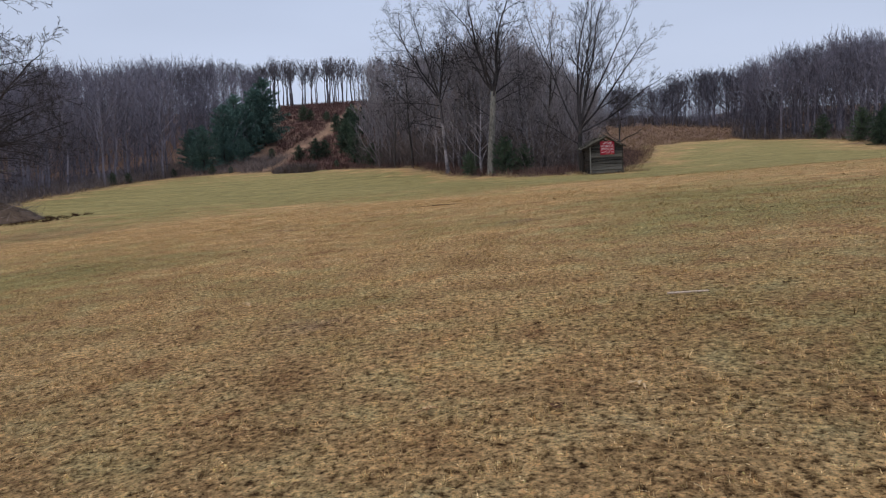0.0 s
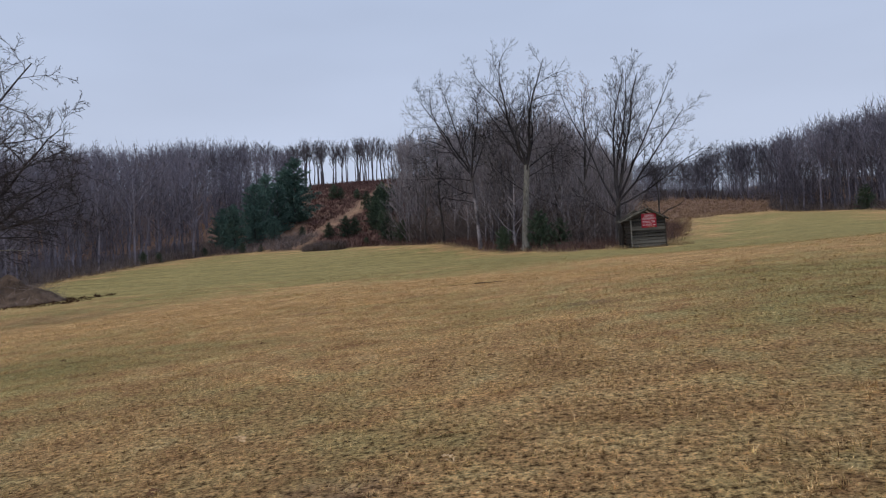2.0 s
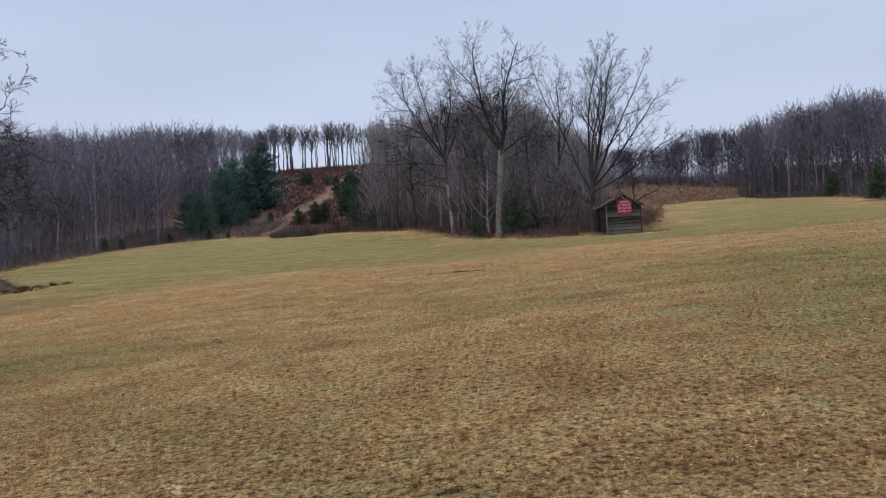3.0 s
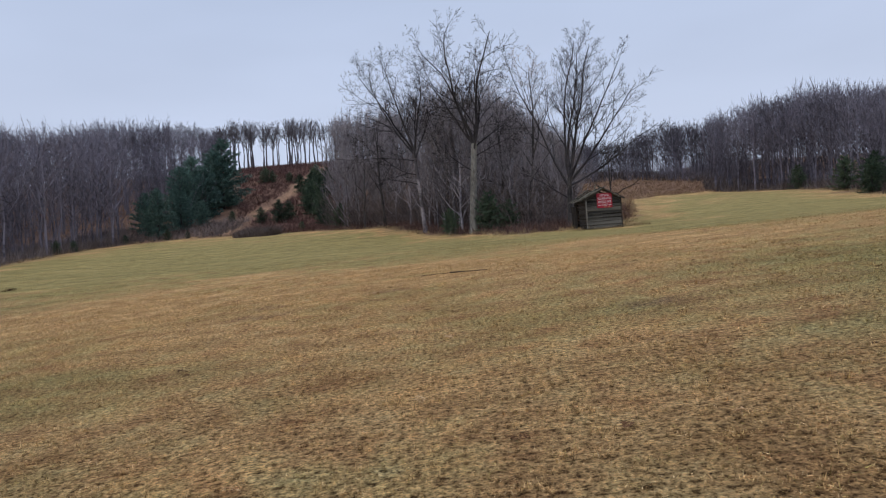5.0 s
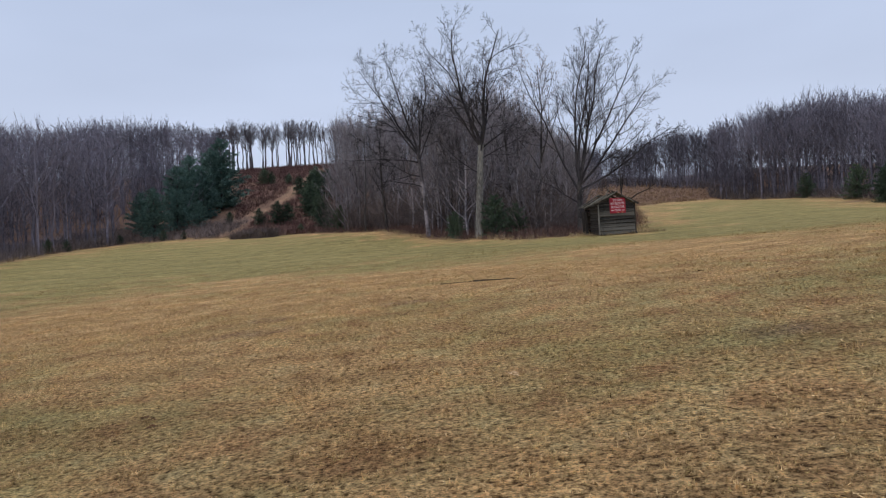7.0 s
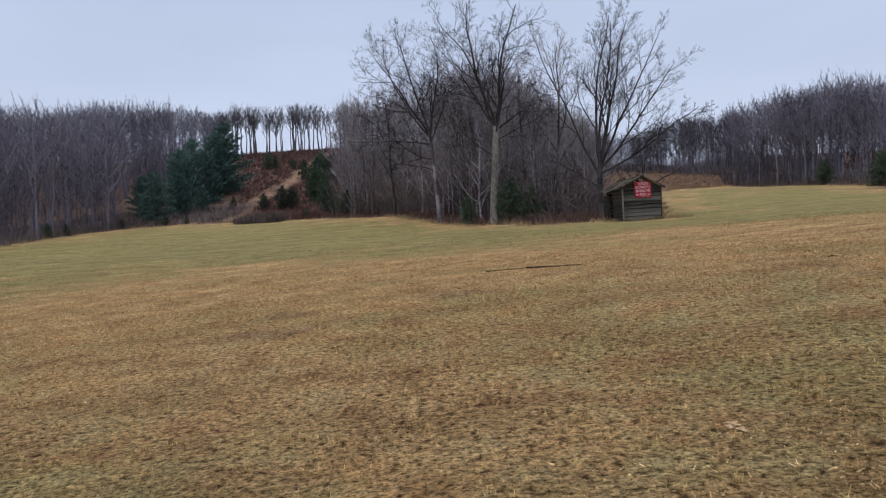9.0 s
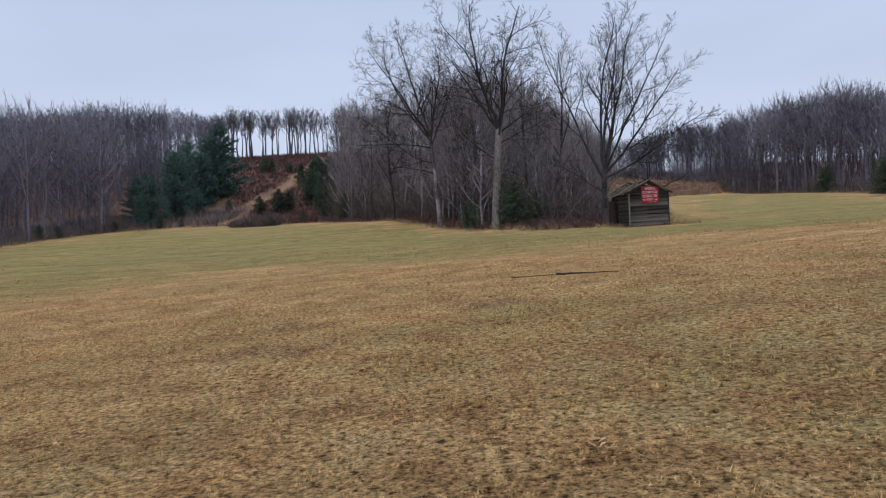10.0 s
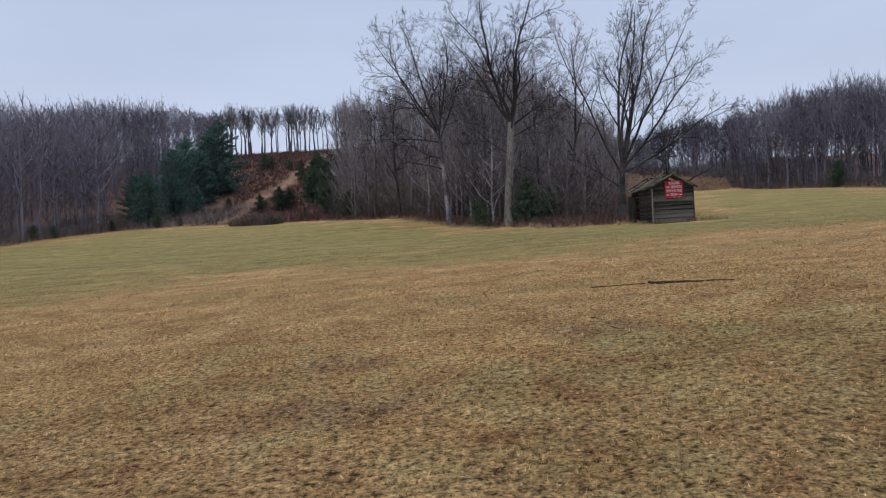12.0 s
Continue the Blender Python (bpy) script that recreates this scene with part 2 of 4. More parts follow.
# ---- the lie of the land ----
FIELD = ((-70, -80), (-47, 60), (-52, 97), (-53.5, 110), (-54, 121), (-50, 130), (-36, 129), (-20, 123), (-9, 111), (-3, 93), (0, 87), (3.3, 79.5), (6.7, 75),
         (9, 71), (12.4, 71), (13.6, 73.6), (18.5, 74), (22, 83), (27, 100), (38, 140), (64, 168), (70, 140), (62, 109), (55, 92), (62, 50), (110, -80))
TRAIL = ((-34.4, 129), (-37.0, 147.5), (-35.2, 165), (-32.5, 175.5), (-31.9, 192), (-31.0, 207), (-31.5, 216))


def smooth(a, b, v):
    u = np.clip((v - a) / (b - a), 0, 1)
    return u * u * (3 - 2 * u)


def field_side(x, y):
    """How far a place lies inside the field (positive) or outside it (negative), in metres."""
    x, y = np.asarray(x, float), np.asarray(y, float)
    best, inside = np.full(x.shape, 1e9), np.zeros(x.shape, bool)
    for (ax, ay), (bx, by) in zip(FIELD, FIELD[1:] + FIELD[:1]):
        dx, dy = bx - ax, by - ay
        u = np.clip(((x - ax) * dx + (y - ay) * dy) / (dx * dx + dy * dy), 0, 1)
        best = np.minimum(best, np.hypot(x - ax - u * dx, y - ay - u * dy))
        if dy:
            inside ^= ((ay > y) != (by > y)) & (x < dx * (y - ay) / dy + ax)
    return np.where(inside, best, -best)


def trail_far(x, y):
    x, y = np.asarray(x, float), np.asarray(y, float)
    best = np.full(x.shape, 1e9)
    for (ax, ay), (bx, by) in zip(TRAIL, TRAIL[1:]):
        dx, dy = bx - ax, by - ay
        u = np.clip(((x - ax) * dx + (y - ay) * dy) / (dx * dx + dy * dy), 0, 1)
        best = np.minimum(best, np.hypot(x - ax - u * dx, y - ay - u * dy))
    return best


def ripple(x, y, size, seed):
    """Smooth unevenness from a few crossed waves, between about -1 and 1."""
    r = np.random.RandomState(seed)
    s = 0.0
    for i in range(7):
        a, k = r.uniform(0, 6.283), 6.283 / size * r.uniform(0.6, 1.7)
        s = s + np.sin(x * np.cos(a) * k + y * np.sin(a) * k + r.uniform(0, 6.283))
    return s / 3.5


def ground_z(x, y):
    x, y = np.asarray(x, float), np.asarray(y, float)
    ys = (-400, -20, 0, 25, 45, 65, 76, 88, 120, 175, 260, 900)
    zs = (-8, -1.0, -0.5, 0.17, 0.55, 1.05, 1.5, 2.35, 4.6, 7.6, 10, 12)
    z = (np.interp(y - 3, ys, zs) + np.interp(y, ys, zs) + np.interp(y + 3, ys, zs)) / 3
    slope = 0.03 + 0.05 / (1 + np.exp((y - 42) / 9))
    z = z + slope * 130 * np.tanh(x / 130)
    # wooded hill behind the left of the field, and the lower rise behind the hut
    z = z + 21 * smooth(122, 250, y) * (1 - smooth(-8, 75, x)) - 10 * smooth(256, 340, y) * (1 - smooth(-8, 75, x))
    z = z + 6.0 * smooth(160, 214, y) * smooth(30, 60, x) + 6 * smooth(190, 265, y) * smooth(74, 100, x)
    # a low grassy swell in front of the copse
    z = z + 0.55 * np.exp(-((x + 7) / 9) ** 2 - ((y - 98) / 9) ** 2)
    z = z + 0.04 * ripple(x, y, 14, 3) * smooth(4, 20, np.hypot(x, y)) + 0.006 * ripple(x, y, 2.3, 5) * (1 - smooth(22, 34, y))
    return z


def gz(x, y):
    return float(ground_z(x, y))


def mesh_from(name, verts, faces, mat=None, smooth_shade=True):
    """A mesh from an array of places and an array of equal-sided faces."""
    me = bpy.data.meshes.new(name)
    verts, faces = np.asarray(verts, np.float32), np.asarray(faces, np.int32)
    k = faces.shape[1]
    me.vertices.add(len(verts))
    me.vertices.foreach_set("co", verts.ravel())
    me.loops.add(faces.size)
    me.loops.foreach_set("vertex_index", faces.ravel())
    me.polygons.add(len(faces))
    me.polygons.foreach_set("loop_start", np.arange(0, faces.size, k, dtype=np.int32))
    me.polygons.foreach_set("use_smooth", np.full(len(faces), smooth_shade))
    me.update(calc_edges=True)
    if mat:
        me.materials.append(mat)
    return me


SOIL = ((0.96, 7.7, 0.6, 0.35), (-0.5, 24.9, 0.8, 0.6), (-3.0, 22.7, 0.9, 0.5), (-3.3, 24.6, 0.7, 0.5), (3.9, 17.5, 0.5, 0.4))


def cover_of(x, y):
    """Litter, green and sand of the ground at each place."""
    side = field_side(x, y)
    wob = 1.6 * ripple(x, y, 11, 8) + 0.8 * ripple(x, y, 3, 9)
    litter = 1 - smooth(-1.4, 0.8, side + wob)
    far = smooth(29, 60, y + 0.12 * x + 4 * ripple(x, y, 26, 12)) * (1 - 0.35 * smooth(84, 110, y))
    straw = 1 - smooth(1.5, 8.0, side + 2.5 * wob)
    swell = np.exp(-((x + 9) / 8) ** 2 - ((y - 103) / 9) ** 2)
    green = np.clip(far * (1 - 0.75 * straw) * (1 - 0.8 * swell), 0, 1)
    sand = (1 - smooth(0.2, 0.85, trail_far(x, y) + 0.5 * ripple(x, y, 4, 4))) * smooth(116, 122, y)
    green = np.maximum(green, 0.42 * smooth(0.0, 6.0, x - 4.0 + 0.3 * y + 0.9 * ripple(x, y, 5, 14)) * (1 - smooth(18, 30, y)))
    green = np.maximum(green, 0.55 * np.exp(-((x + 6.5) / 4.5) ** 2 - ((y - 14) / 6) ** 2) * (1 + 0.4 * ripple(x, y, 3, 19)))
    for sx, sy, wide, deep in SOIL:
        spot = np.exp(-((x - sx) / wide) ** 2 - ((y - sy) / deep) ** 2)
        litter = np.maximum(litter, 0.5 * smooth(0.35, 0.75, spot + 0.25 * ripple(x, y, 0.5, 17)))
    return litter, green, sand


def build_ground():
    out = 14 + 1486 * np.linspace(0, 1, 91)[1:] ** 3
    gx = np.concatenate([-out[::-1], np.arange(-14, 14.1, 0.25), out])
    far = 36 + 1860 * np.linspace(0, 1, 171)[1:] ** 2.6
    gy = np.concatenate([-1500 * np.linspace(1, 0, 41)[:-1] ** 3, np.arange(0, 36.1, 0.3), far])
    X, Y = np.meshgrid(gx, gy)
    V = np.stack([X.ravel(), Y.ravel(), ground_z(X.ravel(), Y.ravel())], 1)
    nx, ny = len(gx), len(gy)
    i = (np.arange(ny - 1)[:, None] * nx + np.arange(nx - 1)[None, :]).ravel()
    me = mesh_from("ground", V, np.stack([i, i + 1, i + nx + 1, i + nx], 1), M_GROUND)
    lit, gre, sand = cover_of(V[:, 0], V[:, 1])
    layer = me.attributes.new("cover", "FLOAT_COLOR", "POINT")
    # strength of the painted shade under the grass, less far up the meadow
    thatch_shade = 1 - 0.2 * smooth(28, 50, V[:, 1])
    layer.data.foreach_set("color", np.stack([lit, gre, sand, thatch_shade], 1).astype(np.float32).ravel())
    return tagged(new("ground", me), "rolling winter meadow of tan and green grass", "ground", kind="structure")


build_ground()


# ---- trees ----
def tubes(segs, sides):
    """Tapered tubes round straight pieces (p, q, r at p, r at q)."""
    P = np.array([(*s[0], *s[1], s[2], s[3]) for s in segs], np.float64)
    a, b, ra, rb = P[:, :3], P[:, 3:6], P[:, 6], P[:, 7]
    d = b - a
    d /= np.maximum(np.linalg.norm(d, axis=1, keepdims=True), 1e-9)
    ref = np.where(np.abs(d[:, 2:3]) > 0.9, np.array([[1.0, 0, 0]]), np.array([[0, 0, 1.0]]))
    u = np.cross(d, ref)
    u /= np.linalg.norm(u, axis=1, keepdims=True)
    v = np.cross(d, u)
    ring = []
    for k in range(sides):
        t = 6.2832 * k / sides
        o = u * math.cos(t) + v * math.sin(t)
        ring.append((a + o * ra[:, None], b + o * rb[:, None]))
    V = np.stack([ring[k][0] for k in range(sides)] + [ring[k][1] for k in range(sides)], 1).reshape(-1, 3)
    n = len(P)
    base = np.arange(n)[:, None] * 2 * sides
    F = []
    for k in range(sides):
        j = (k + 1) % sides
        F.append(np.stack([base[:, 0] + k, base[:, 0] + j, base[:, 0] + sides + j, base[:, 0] + sides + k], 1))
    return V, np.stack(F, 1).reshape(-1, 4)


def spikes(segs, seed=0):
    """Single twigs: one slim pointed face each, turned at random."""
    r = np.random.RandomState(seed)
    P = np.array([(*s[0], *s[1], s[2]) for s in segs], np.float64)
    a, b, w = P[:, :3], P[:, 3:6], P[:, 6:7]
    u = np.cross(b - a, r.normal(size=a.shape))
    u /= np.maximum(np.linalg.norm(u, axis=1, keepdims=True), 1e-9)
    V = np.stack([a - u * w, a + u * w, b], 1).reshape(-1, 3)
    return V, np.arange(len(V)).reshape(-1, 3)


def as_tris(V, F):
    return (V, F) if F.shape[1] == 3 else (V, np.concatenate([F[:, :3], F[:, [0, 2, 3]]]))


def joined(*pairs):
    Vs, Fs, at = [], [], 0
    for V, F in pairs:
        V, F = as_tris(V, F)
        Vs.append(V)
        Fs.append(F + at)
        at += len(V)
    return np.concatenate(Vs), np.concatenate(Fs)


def unit(v):
    return v / max(v.length, 1e-9)


def grow(rng, out, p, d, length, r, lvl, S):
    """One stem and, from it, its branches, down to the last level of the habit S."""
    n = S["n"][lvl]
    pts = [(p, d, r)]
    for i in range(n):
        d = unit(d + Vector((rng.gauss(0, 1), rng.gauss(0, 1), rng.gauss(0, 0.7))) * S["wob"][lvl] + Vector((0, 0, S["up"][lvl])))
        q = p + d * (length / n)
        rb = r * (1 - S["taper"][lvl] * (i + 1) / n)
        ra = pts[-1][2]
        out[lvl].append((p, q, ra, rb))
        pts.append((q, d, rb))
        p = q
    if lvl + 1 >= len(S["n"]):
        return
    kids, turn = S["kids"][lvl], rng.uniform(0, 6.28)
    for j in range(kids):
        f = S["low"][lvl] + (1 - S["low"][lvl]) * (j + rng.uniform(0.1, 0.9)) / kids
        x = f * n
        i = min(int(x), n - 1)
        at = pts[i][0].lerp(pts[i + 1][0], x - i)
        dd, rr = pts[i + 1][1], pts[i][2] + (pts[i + 1][2] - pts[i][2]) * (x - i)
        turn += 2.4 + rng.uniform(-0.5, 0.5)
        side = unit(dd.cross(Vector((0.31, 0.95, 0.1)) if abs(dd.z) > 0.5 else Vector((0, 0, 1))))
        side = Matrix.Rotation(turn, 3, dd) @ side
        ang = radians(rng.uniform(*S["ang"][lvl]))
        nd = unit(dd * math.cos(ang) + side * math.sin(ang))
        ln = length * S["ratio"][lvl] * rng.uniform(0.7, 1.2) * (1.25 - 0.75 * f)
        grow(rng, out, at, nd, ln, max(rr * S["thin"][lvl], S["least"]), lvl + 1, S)


# habit of a tall woodland tree
WOOD = dict(n=(9, 5, 4, 2, 1), wob=(0.05, 0.12, 0.17, 0.2, 0.2), up=(0.06, 0.08, 0.05, 0.03, 0.02), taper=(0.86, 0.8, 0.8, 0.7, 0.6),
            kids=(14, 7, 6, 4), low=(0.3, 0.2, 0.15, 0.2), ang=((25, 62), (25, 60), (25, 65), (25, 60)),
            ratio=(0.42, 0.5, 0.5, 0.6), thin=(0.55, 0.6, 0.6, 0.7), least=0.016)


def skeleton_of(seed, habit, height, radius, lean=(0, 0), **more):
    S = dict(habit, **more)
    rng = random.Random(seed)
    out = [[] for _ in S["n"]]
    grow(rng, out, Vector((0, 0, -0.3)), unit(Vector((lean[0], lean[1], 1))), height, radius, 0, S)
    # root flare
    out[0].append((Vector((0, 0, -0.35)), Vector((0, 0, 0.7)), radius * 1.55, radius * 0.98))
    return out


def part(name, me, parent, label=""):
    ob = new(name, me)
    ob.parent = parent
    return tagged(ob, label)


def bare_tree(levels, bark, twig, split=2, limb_pieces=9, name="bare_tree"):
    """A leafless tree: a trunk with its limbs, and a crown of branches and twigs."""
    thing = new(name)
    V, F = tubes(sum(levels[:split], []), 8)
    part("trunk", mesh_from("trunk", V, F, bark), thing)
    if split == 1:
        for i in range(0, len(levels[1]), limb_pieces):
            part("limb", mesh_from("limb", *tubes(levels[1][i:i + limb_pieces], 7), M_TWIG), thing)
        split = 2
    V, F = tubes(sum(levels[split:-2], []) or levels[split], 5)
    crown = part("crown", mesh_from("crown", V, F, twig), thing)
    V, F = joined(tubes(levels[-2], 3), spikes(levels[-1]))
    part("outer_crown", mesh_from("outer_crown", V, F, twig), crown)
    return thing


def stand(thing, x, y, turn=0.0, size=1.0, sink=0.05):
    thing.matrix_basis = pose(x, y, gz(x, y) - sink, 0, 0, turn) @ Matrix.Scale(size, 4)
    return thing


def scatter(name, variants, places, mat, label, category, sink=0.2):
    """One sheet of woodland out of many turned and scaled trees. places: rows of x, y, turn, scale, variant."""
    Vs, Fs, at = [], [], 0
    for x, y, turn, size, kind in places:
        V, F = variants[int(kind) % len(variants)]
        c, s = math.cos(turn) * size, math.sin(turn) * size
        W = np.empty_like(V)
        W[:, 0] = V[:, 0] * c - V[:, 1] * s + x
        W[:, 1] = V[:, 0] * s + V[:, 1] * c + y
        W[:, 2] = V[:, 2] * size + gz(x, y) - sink
        Vs.append(W)
        Fs.append(F + at)
        at += len(V)
    ob = new(name, mesh_from(name, np.concatenate(Vs), np.concatenate(Fs), mat))
    return tagged(ob, label, category, kind="stuff")


def far_tree(seed, height, radius, spread, low, limbs, boughs, twigs, fine=0.017):
    """A leafless forest tree: a stem, limbs that curve out and up to a rounded crown, and brushes of fine upright twigs."""
    r = np.random.RandomState(seed)
    up = np.array((0, 0, 1.0))
    bend = r.normal(0, 0.012, 2) * height
    heights = np.array((-0.02, 0.15, 0.32, 0.5, 0.68, 0.86))
    stem = np.stack([bend[0] * heights ** 2 * 2 + r.normal(0, 0.006, 6) * height, bend[1] * heights ** 2 * 2 + r.normal(0, 0.006, 6) * height, heights * height], 1)
    girth = radius * (1 - 0.84 * (heights + 0.02) / 0.88)
    thick = [(a, b, p, q) for a, b, p, q in zip(stem[:-1], stem[1:], girth[:-1], girth[1:])]
    slim, brush = [], []
    middle = height * (0.62 + 0.2 * low)
    for i in range(limbs):
        f = low + (0.8 - low) * (i + r.uniform(0.1, 0.9)) / limbs
        o = np.array([np.interp(f, heights, stem[:, k]) for k in range(3)])
        a = i * 2.4 + r.uniform(-0.5, 0.5)
        out = np.array((math.cos(a), math.sin(a), 0))
        top = min(f * height + height * r.uniform(0.22, 0.46), height * r.uniform(0.9, 1.0))
        span = height - middle if top > middle else middle
        wide = spread * math.sqrt(max(0.03, 1 - ((top - middle) / span) ** 2)) * r.uniform(0.75, 1.08)
        tip = np.array((o[0] + out[0] * wide, o[1] + out[1] * wide, top))
        elbow = o + out * wide * 0.62 + up * (top - o[2]) * 0.34 + r.normal(0, 0.35, 3)
        ts = np.linspace(0, 1, 5)[:, None]
        arc = o * (1 - ts) ** 2 + elbow * 2 * ts * (1 - ts) + tip * ts ** 2 + r.normal(0, 0.12, (5, 3)) * ts
        base = 0.42 * np.interp(f, heights, girth) + 0.02
        for k in range(4):
            slim.append((arc[k], arc[k + 1], base * (1 - 0.2 * k), base * (0.8 - 0.2 * k)))
        for j in range(boughs):
            t = 0.22 + 0.78 * (j + r.uniform(0, 1)) / boughs
            k = min(int(t * 4), 3)
            p = arc[k] + (arc[k + 1] - arc[k]) * (t * 4 - k)
            d = arc[k + 1] - arc[k]
            d = d / np.linalg.norm(d) + r.normal(0, 0.5, 3) + up * 0.35
            d /= np.linalg.norm(d)
            ln = height * r.uniform(0.07, 0.15) * (1.15 - 0.45 * t)
            brush.append((p, p + d * ln, 0.036))
            for _ in range(twigs):
                q = p + d * ln * r.uniform(0.12, 1.0)
                e = d + r.normal(0, 0.42, 3) + up * 0.3
                brush.append((q, q + e / np.linalg.norm(e) * height * r.uniform(0.03, 0.085), fine))
    return joined(tubes(thick, 5), tubes(slim, 3), spikes(brush, seed))


def far_variants(count, seed, height, radius, spread, low=0.3, limbs=14, boughs=7, twigs=8, fine=0.017):
    return [far_tree(seed + i, height * (0.96 + 0.02 * (i % 5)), radius * (0.8 + 0.1 * (i % 5)), spread * (0.85 + 0.08 * (i % 4)), low, limbs, boughs, twigs, fine) for i in range(count)]


def woods_places(seed, count, box, keep, crown, base=17.5, tallest=1.2):
    """Places for trees. crown: how steeply their tops stand above the walk, which keeps the skyline level."""
    rng = random.Random(seed)
    rows = []
    tries = 0
    while len(rows) < count and tries < count * 80:
        tries += 1
        x, y = rng.uniform(box[0], box[1]), rng.uniform(box[2], box[3])
        if rng.random() < keep(x, y):
            top = 1.2 + (crown(x / (y - 9)) if callable(crown) else crown) * (y - 9) * rng.uniform(0.92, 1.0)
            size = (top - gz(x, y)) / base
            if size > 0.3:
                rows.append((x, y, rng.uniform(0, 6.28), min(size, tallest), rng.randrange(1000)))
    return rows


def outside(x, y):
    return -float(field_side(x, y))


def clearing(x, y):
    """The open brushy slope with the trail."""
    return 121 < y < 246 and -0.235 * (y - 8) - 2 < x < -0.1 * (y - 8)


def left_woods(x, y):
    if outside(x, y) < 1.5 or clearing(x, y):
        return 0
    ray = x / (y - 9)
    if ray > (-0.44 if y < 156 else -0.37 if y < 176 else -0.3):
        return 0
    return 1.0 if outside(x, y) < 20 or ray > -0.47 else 0.6


def right_woods(x, y):
    if outside(x, y) < 1.5 or x / (y - 9) < 0.41:
        return 0
    return 1.0 if outside(x, y) < 22 else 0.35


def left_top(ray):
    return float(np.interp(ray, (-0.66, -0.45, -0.36, -0.31), (0.203, 0.2, 0.194, 0.18)))


def right_top(ray):
    return float(np.interp(ray, (0.3, 0.33, 0.36, 0.4, 0.416, 0.46, 0.5, 0.56, 0.65), (0.136, 0.156, 0.159, 0.152, 0.16, 0.178, 0.184, 0.198, 0.195)))


far_trees = far_variants(7, 100, 16.5, 0.18, 4.3, 0.26, 14, 7, 6, 0.024)
low_trees = far_variants(4, 160, 16.5, 0.13, 4.2, 0.06, 13, 6, 5, 0.034)
scatter("woodland", far_trees, woods_places(1, 350, (-150, -40, 62, 215), left_woods, left_top, 16.5),
        M_WOODS, "leafless grey-brown hardwood forest along the meadow edge", "forest")
scatter("understorey", low_trees, woods_places(11, 160, (-130, -44, 62, 200), left_woods, 0.14, 16),
        M_WOODS, "slim leafless understorey trees along the forest edge", "forest")
scatter("ridge_woodland", far_variants(6, 300, 14.0, 0.27, 2.7, 0.55, 11, 6, 6, 0.022), woods_places(2, 90, (-98, 6, 254, 282), lambda x, y: 1.0, 0.188, 14, 1.6),
        M_RIDGE, "leafless trees standing on the skyline of the ridge", "forest")
scatter("hillside_woodland", far_trees, woods_places(3, 330, (48, 150, 60, 235), right_woods, right_top, 16.5, 1.35),
        M_WOODS, "leafless hardwood forest behind the upper meadow", "forest")
scatter("understorey", low_trees, woods_places(13, 150, (48, 140, 60, 215), right_woods, 0.13, 16),
        M_WOODS, "slim leafless understorey trees behind the upper meadow", "forest")
scatter("saddle_woodland", far_variants(5, 400, 13, 0.16, 3.8, 0.2, 13, 6, 5, 0.035), woods_places(4, 125, (30, 105, 190, 245), lambda x, y: 1.0 if 0.19 < x / (y - 9) < 0.43 and outside(x, y) > 6 else 0, lambda r: right_top(r) if r > 0.3 else 0.135, 13),
        M_WOODS, "thin leafless trees on the rise behind the hut", "forest")


def undergrowth(seed, stems, height, lean=0.25, side=0.3):
    """A clump of whippy saplings and shoots with fine side twigs."""
    rng = random.Random(seed)
    out = []
    for _ in range(stems):
        a, r = rng.uniform(0, 6.28), rng.uniform(0, 1.5)
        foot = Vector((math.cos(a) * r, math.sin(a) * r, -0.1))
        h = height * rng.uniform(0.35, 1.0)
        tip = foot + Vector((rng.gauss(0, lean) * h, rng.gauss(0, lean) * h, h))
        out.append((foot, tip, 0.024, 0.01))
        for _ in range(11):
            p = foot.lerp(tip, rng.uniform(0.25, 0.95))
            b = rng.uniform(0, 6.28)
            s = rng.uniform(0.3, 1.0) * side * h
            out.append((p, p + Vector((math.cos(b) * s * 0.7, math.sin(b) * s * 0.7, s * rng.uniform(0.1, 0.9))), 0.014, 0.008))
    return spikes(out, seed)


def shrub_places(seed, count, box, keep, deep):
    rng = random.Random(seed)
    rows = []
    for _ in range(count * 60):
        if len(rows) >= count:
            break
        x, y = rng.uniform(box[0], box[1]), rng.uniform(box[2], box[3])
        if outside(x, y) < deep and keep(x, y) > 0:
            rows.append((x, y, rng.uniform(0, 6.28), rng.uniform(0.6, 1.25), rng.randrange(1000)))
    return rows


shoots = [undergrowth(700 + i, 16, 4.6) for i in range(6)]
scatter("undergrowth", shoots, shrub_places(21, 430, (-135, -40, 60, 235), left_woods, 75),
        M_WOODS, "grey leafless saplings and shoots under the forest trees", "undergrowth")
scatter("undergrowth", shoots, [(x, y, a, 1.9 * s, k) for x, y, a, s, k in shrub_places(25, 190, (-120, -44, 150, 240), lambda x, y: 1.0 if x / (y - 9) < -0.31 and not clearing(x, y) else 0, 200)],
        M_WOODS, "grey leafless saplings on the wooded hillside", "undergrowth")
scatter("undergrowth", shoots, shrub_places(22, 300, (46, 140, 60, 225), right_woods, 60),
        M_WOODS, "grey leafless saplings and shoots behind the upper meadow", "undergrowth")

scatter("undergrowth", shoots, [(x, y, a, 1.35 * s, k) for x, y, a, s, k in shrub_places(23, 260, (30, 108, 188, 245), lambda x, y: 1.0 if 0.19 < x / (y - 9) < 0.46 else 0, 200)],
        M_WOODS, "grey leafless saplings and shoots on the rise", "undergrowth")


def copse_top(ray):
    return float(np.interp(ray, (-0.14, -0.11, -0.07, 0.09, 0.13, 0.17, 0.24), (0.17, 0.2, 0.225, 0.228, 0.2, 0.165, 0.14)))


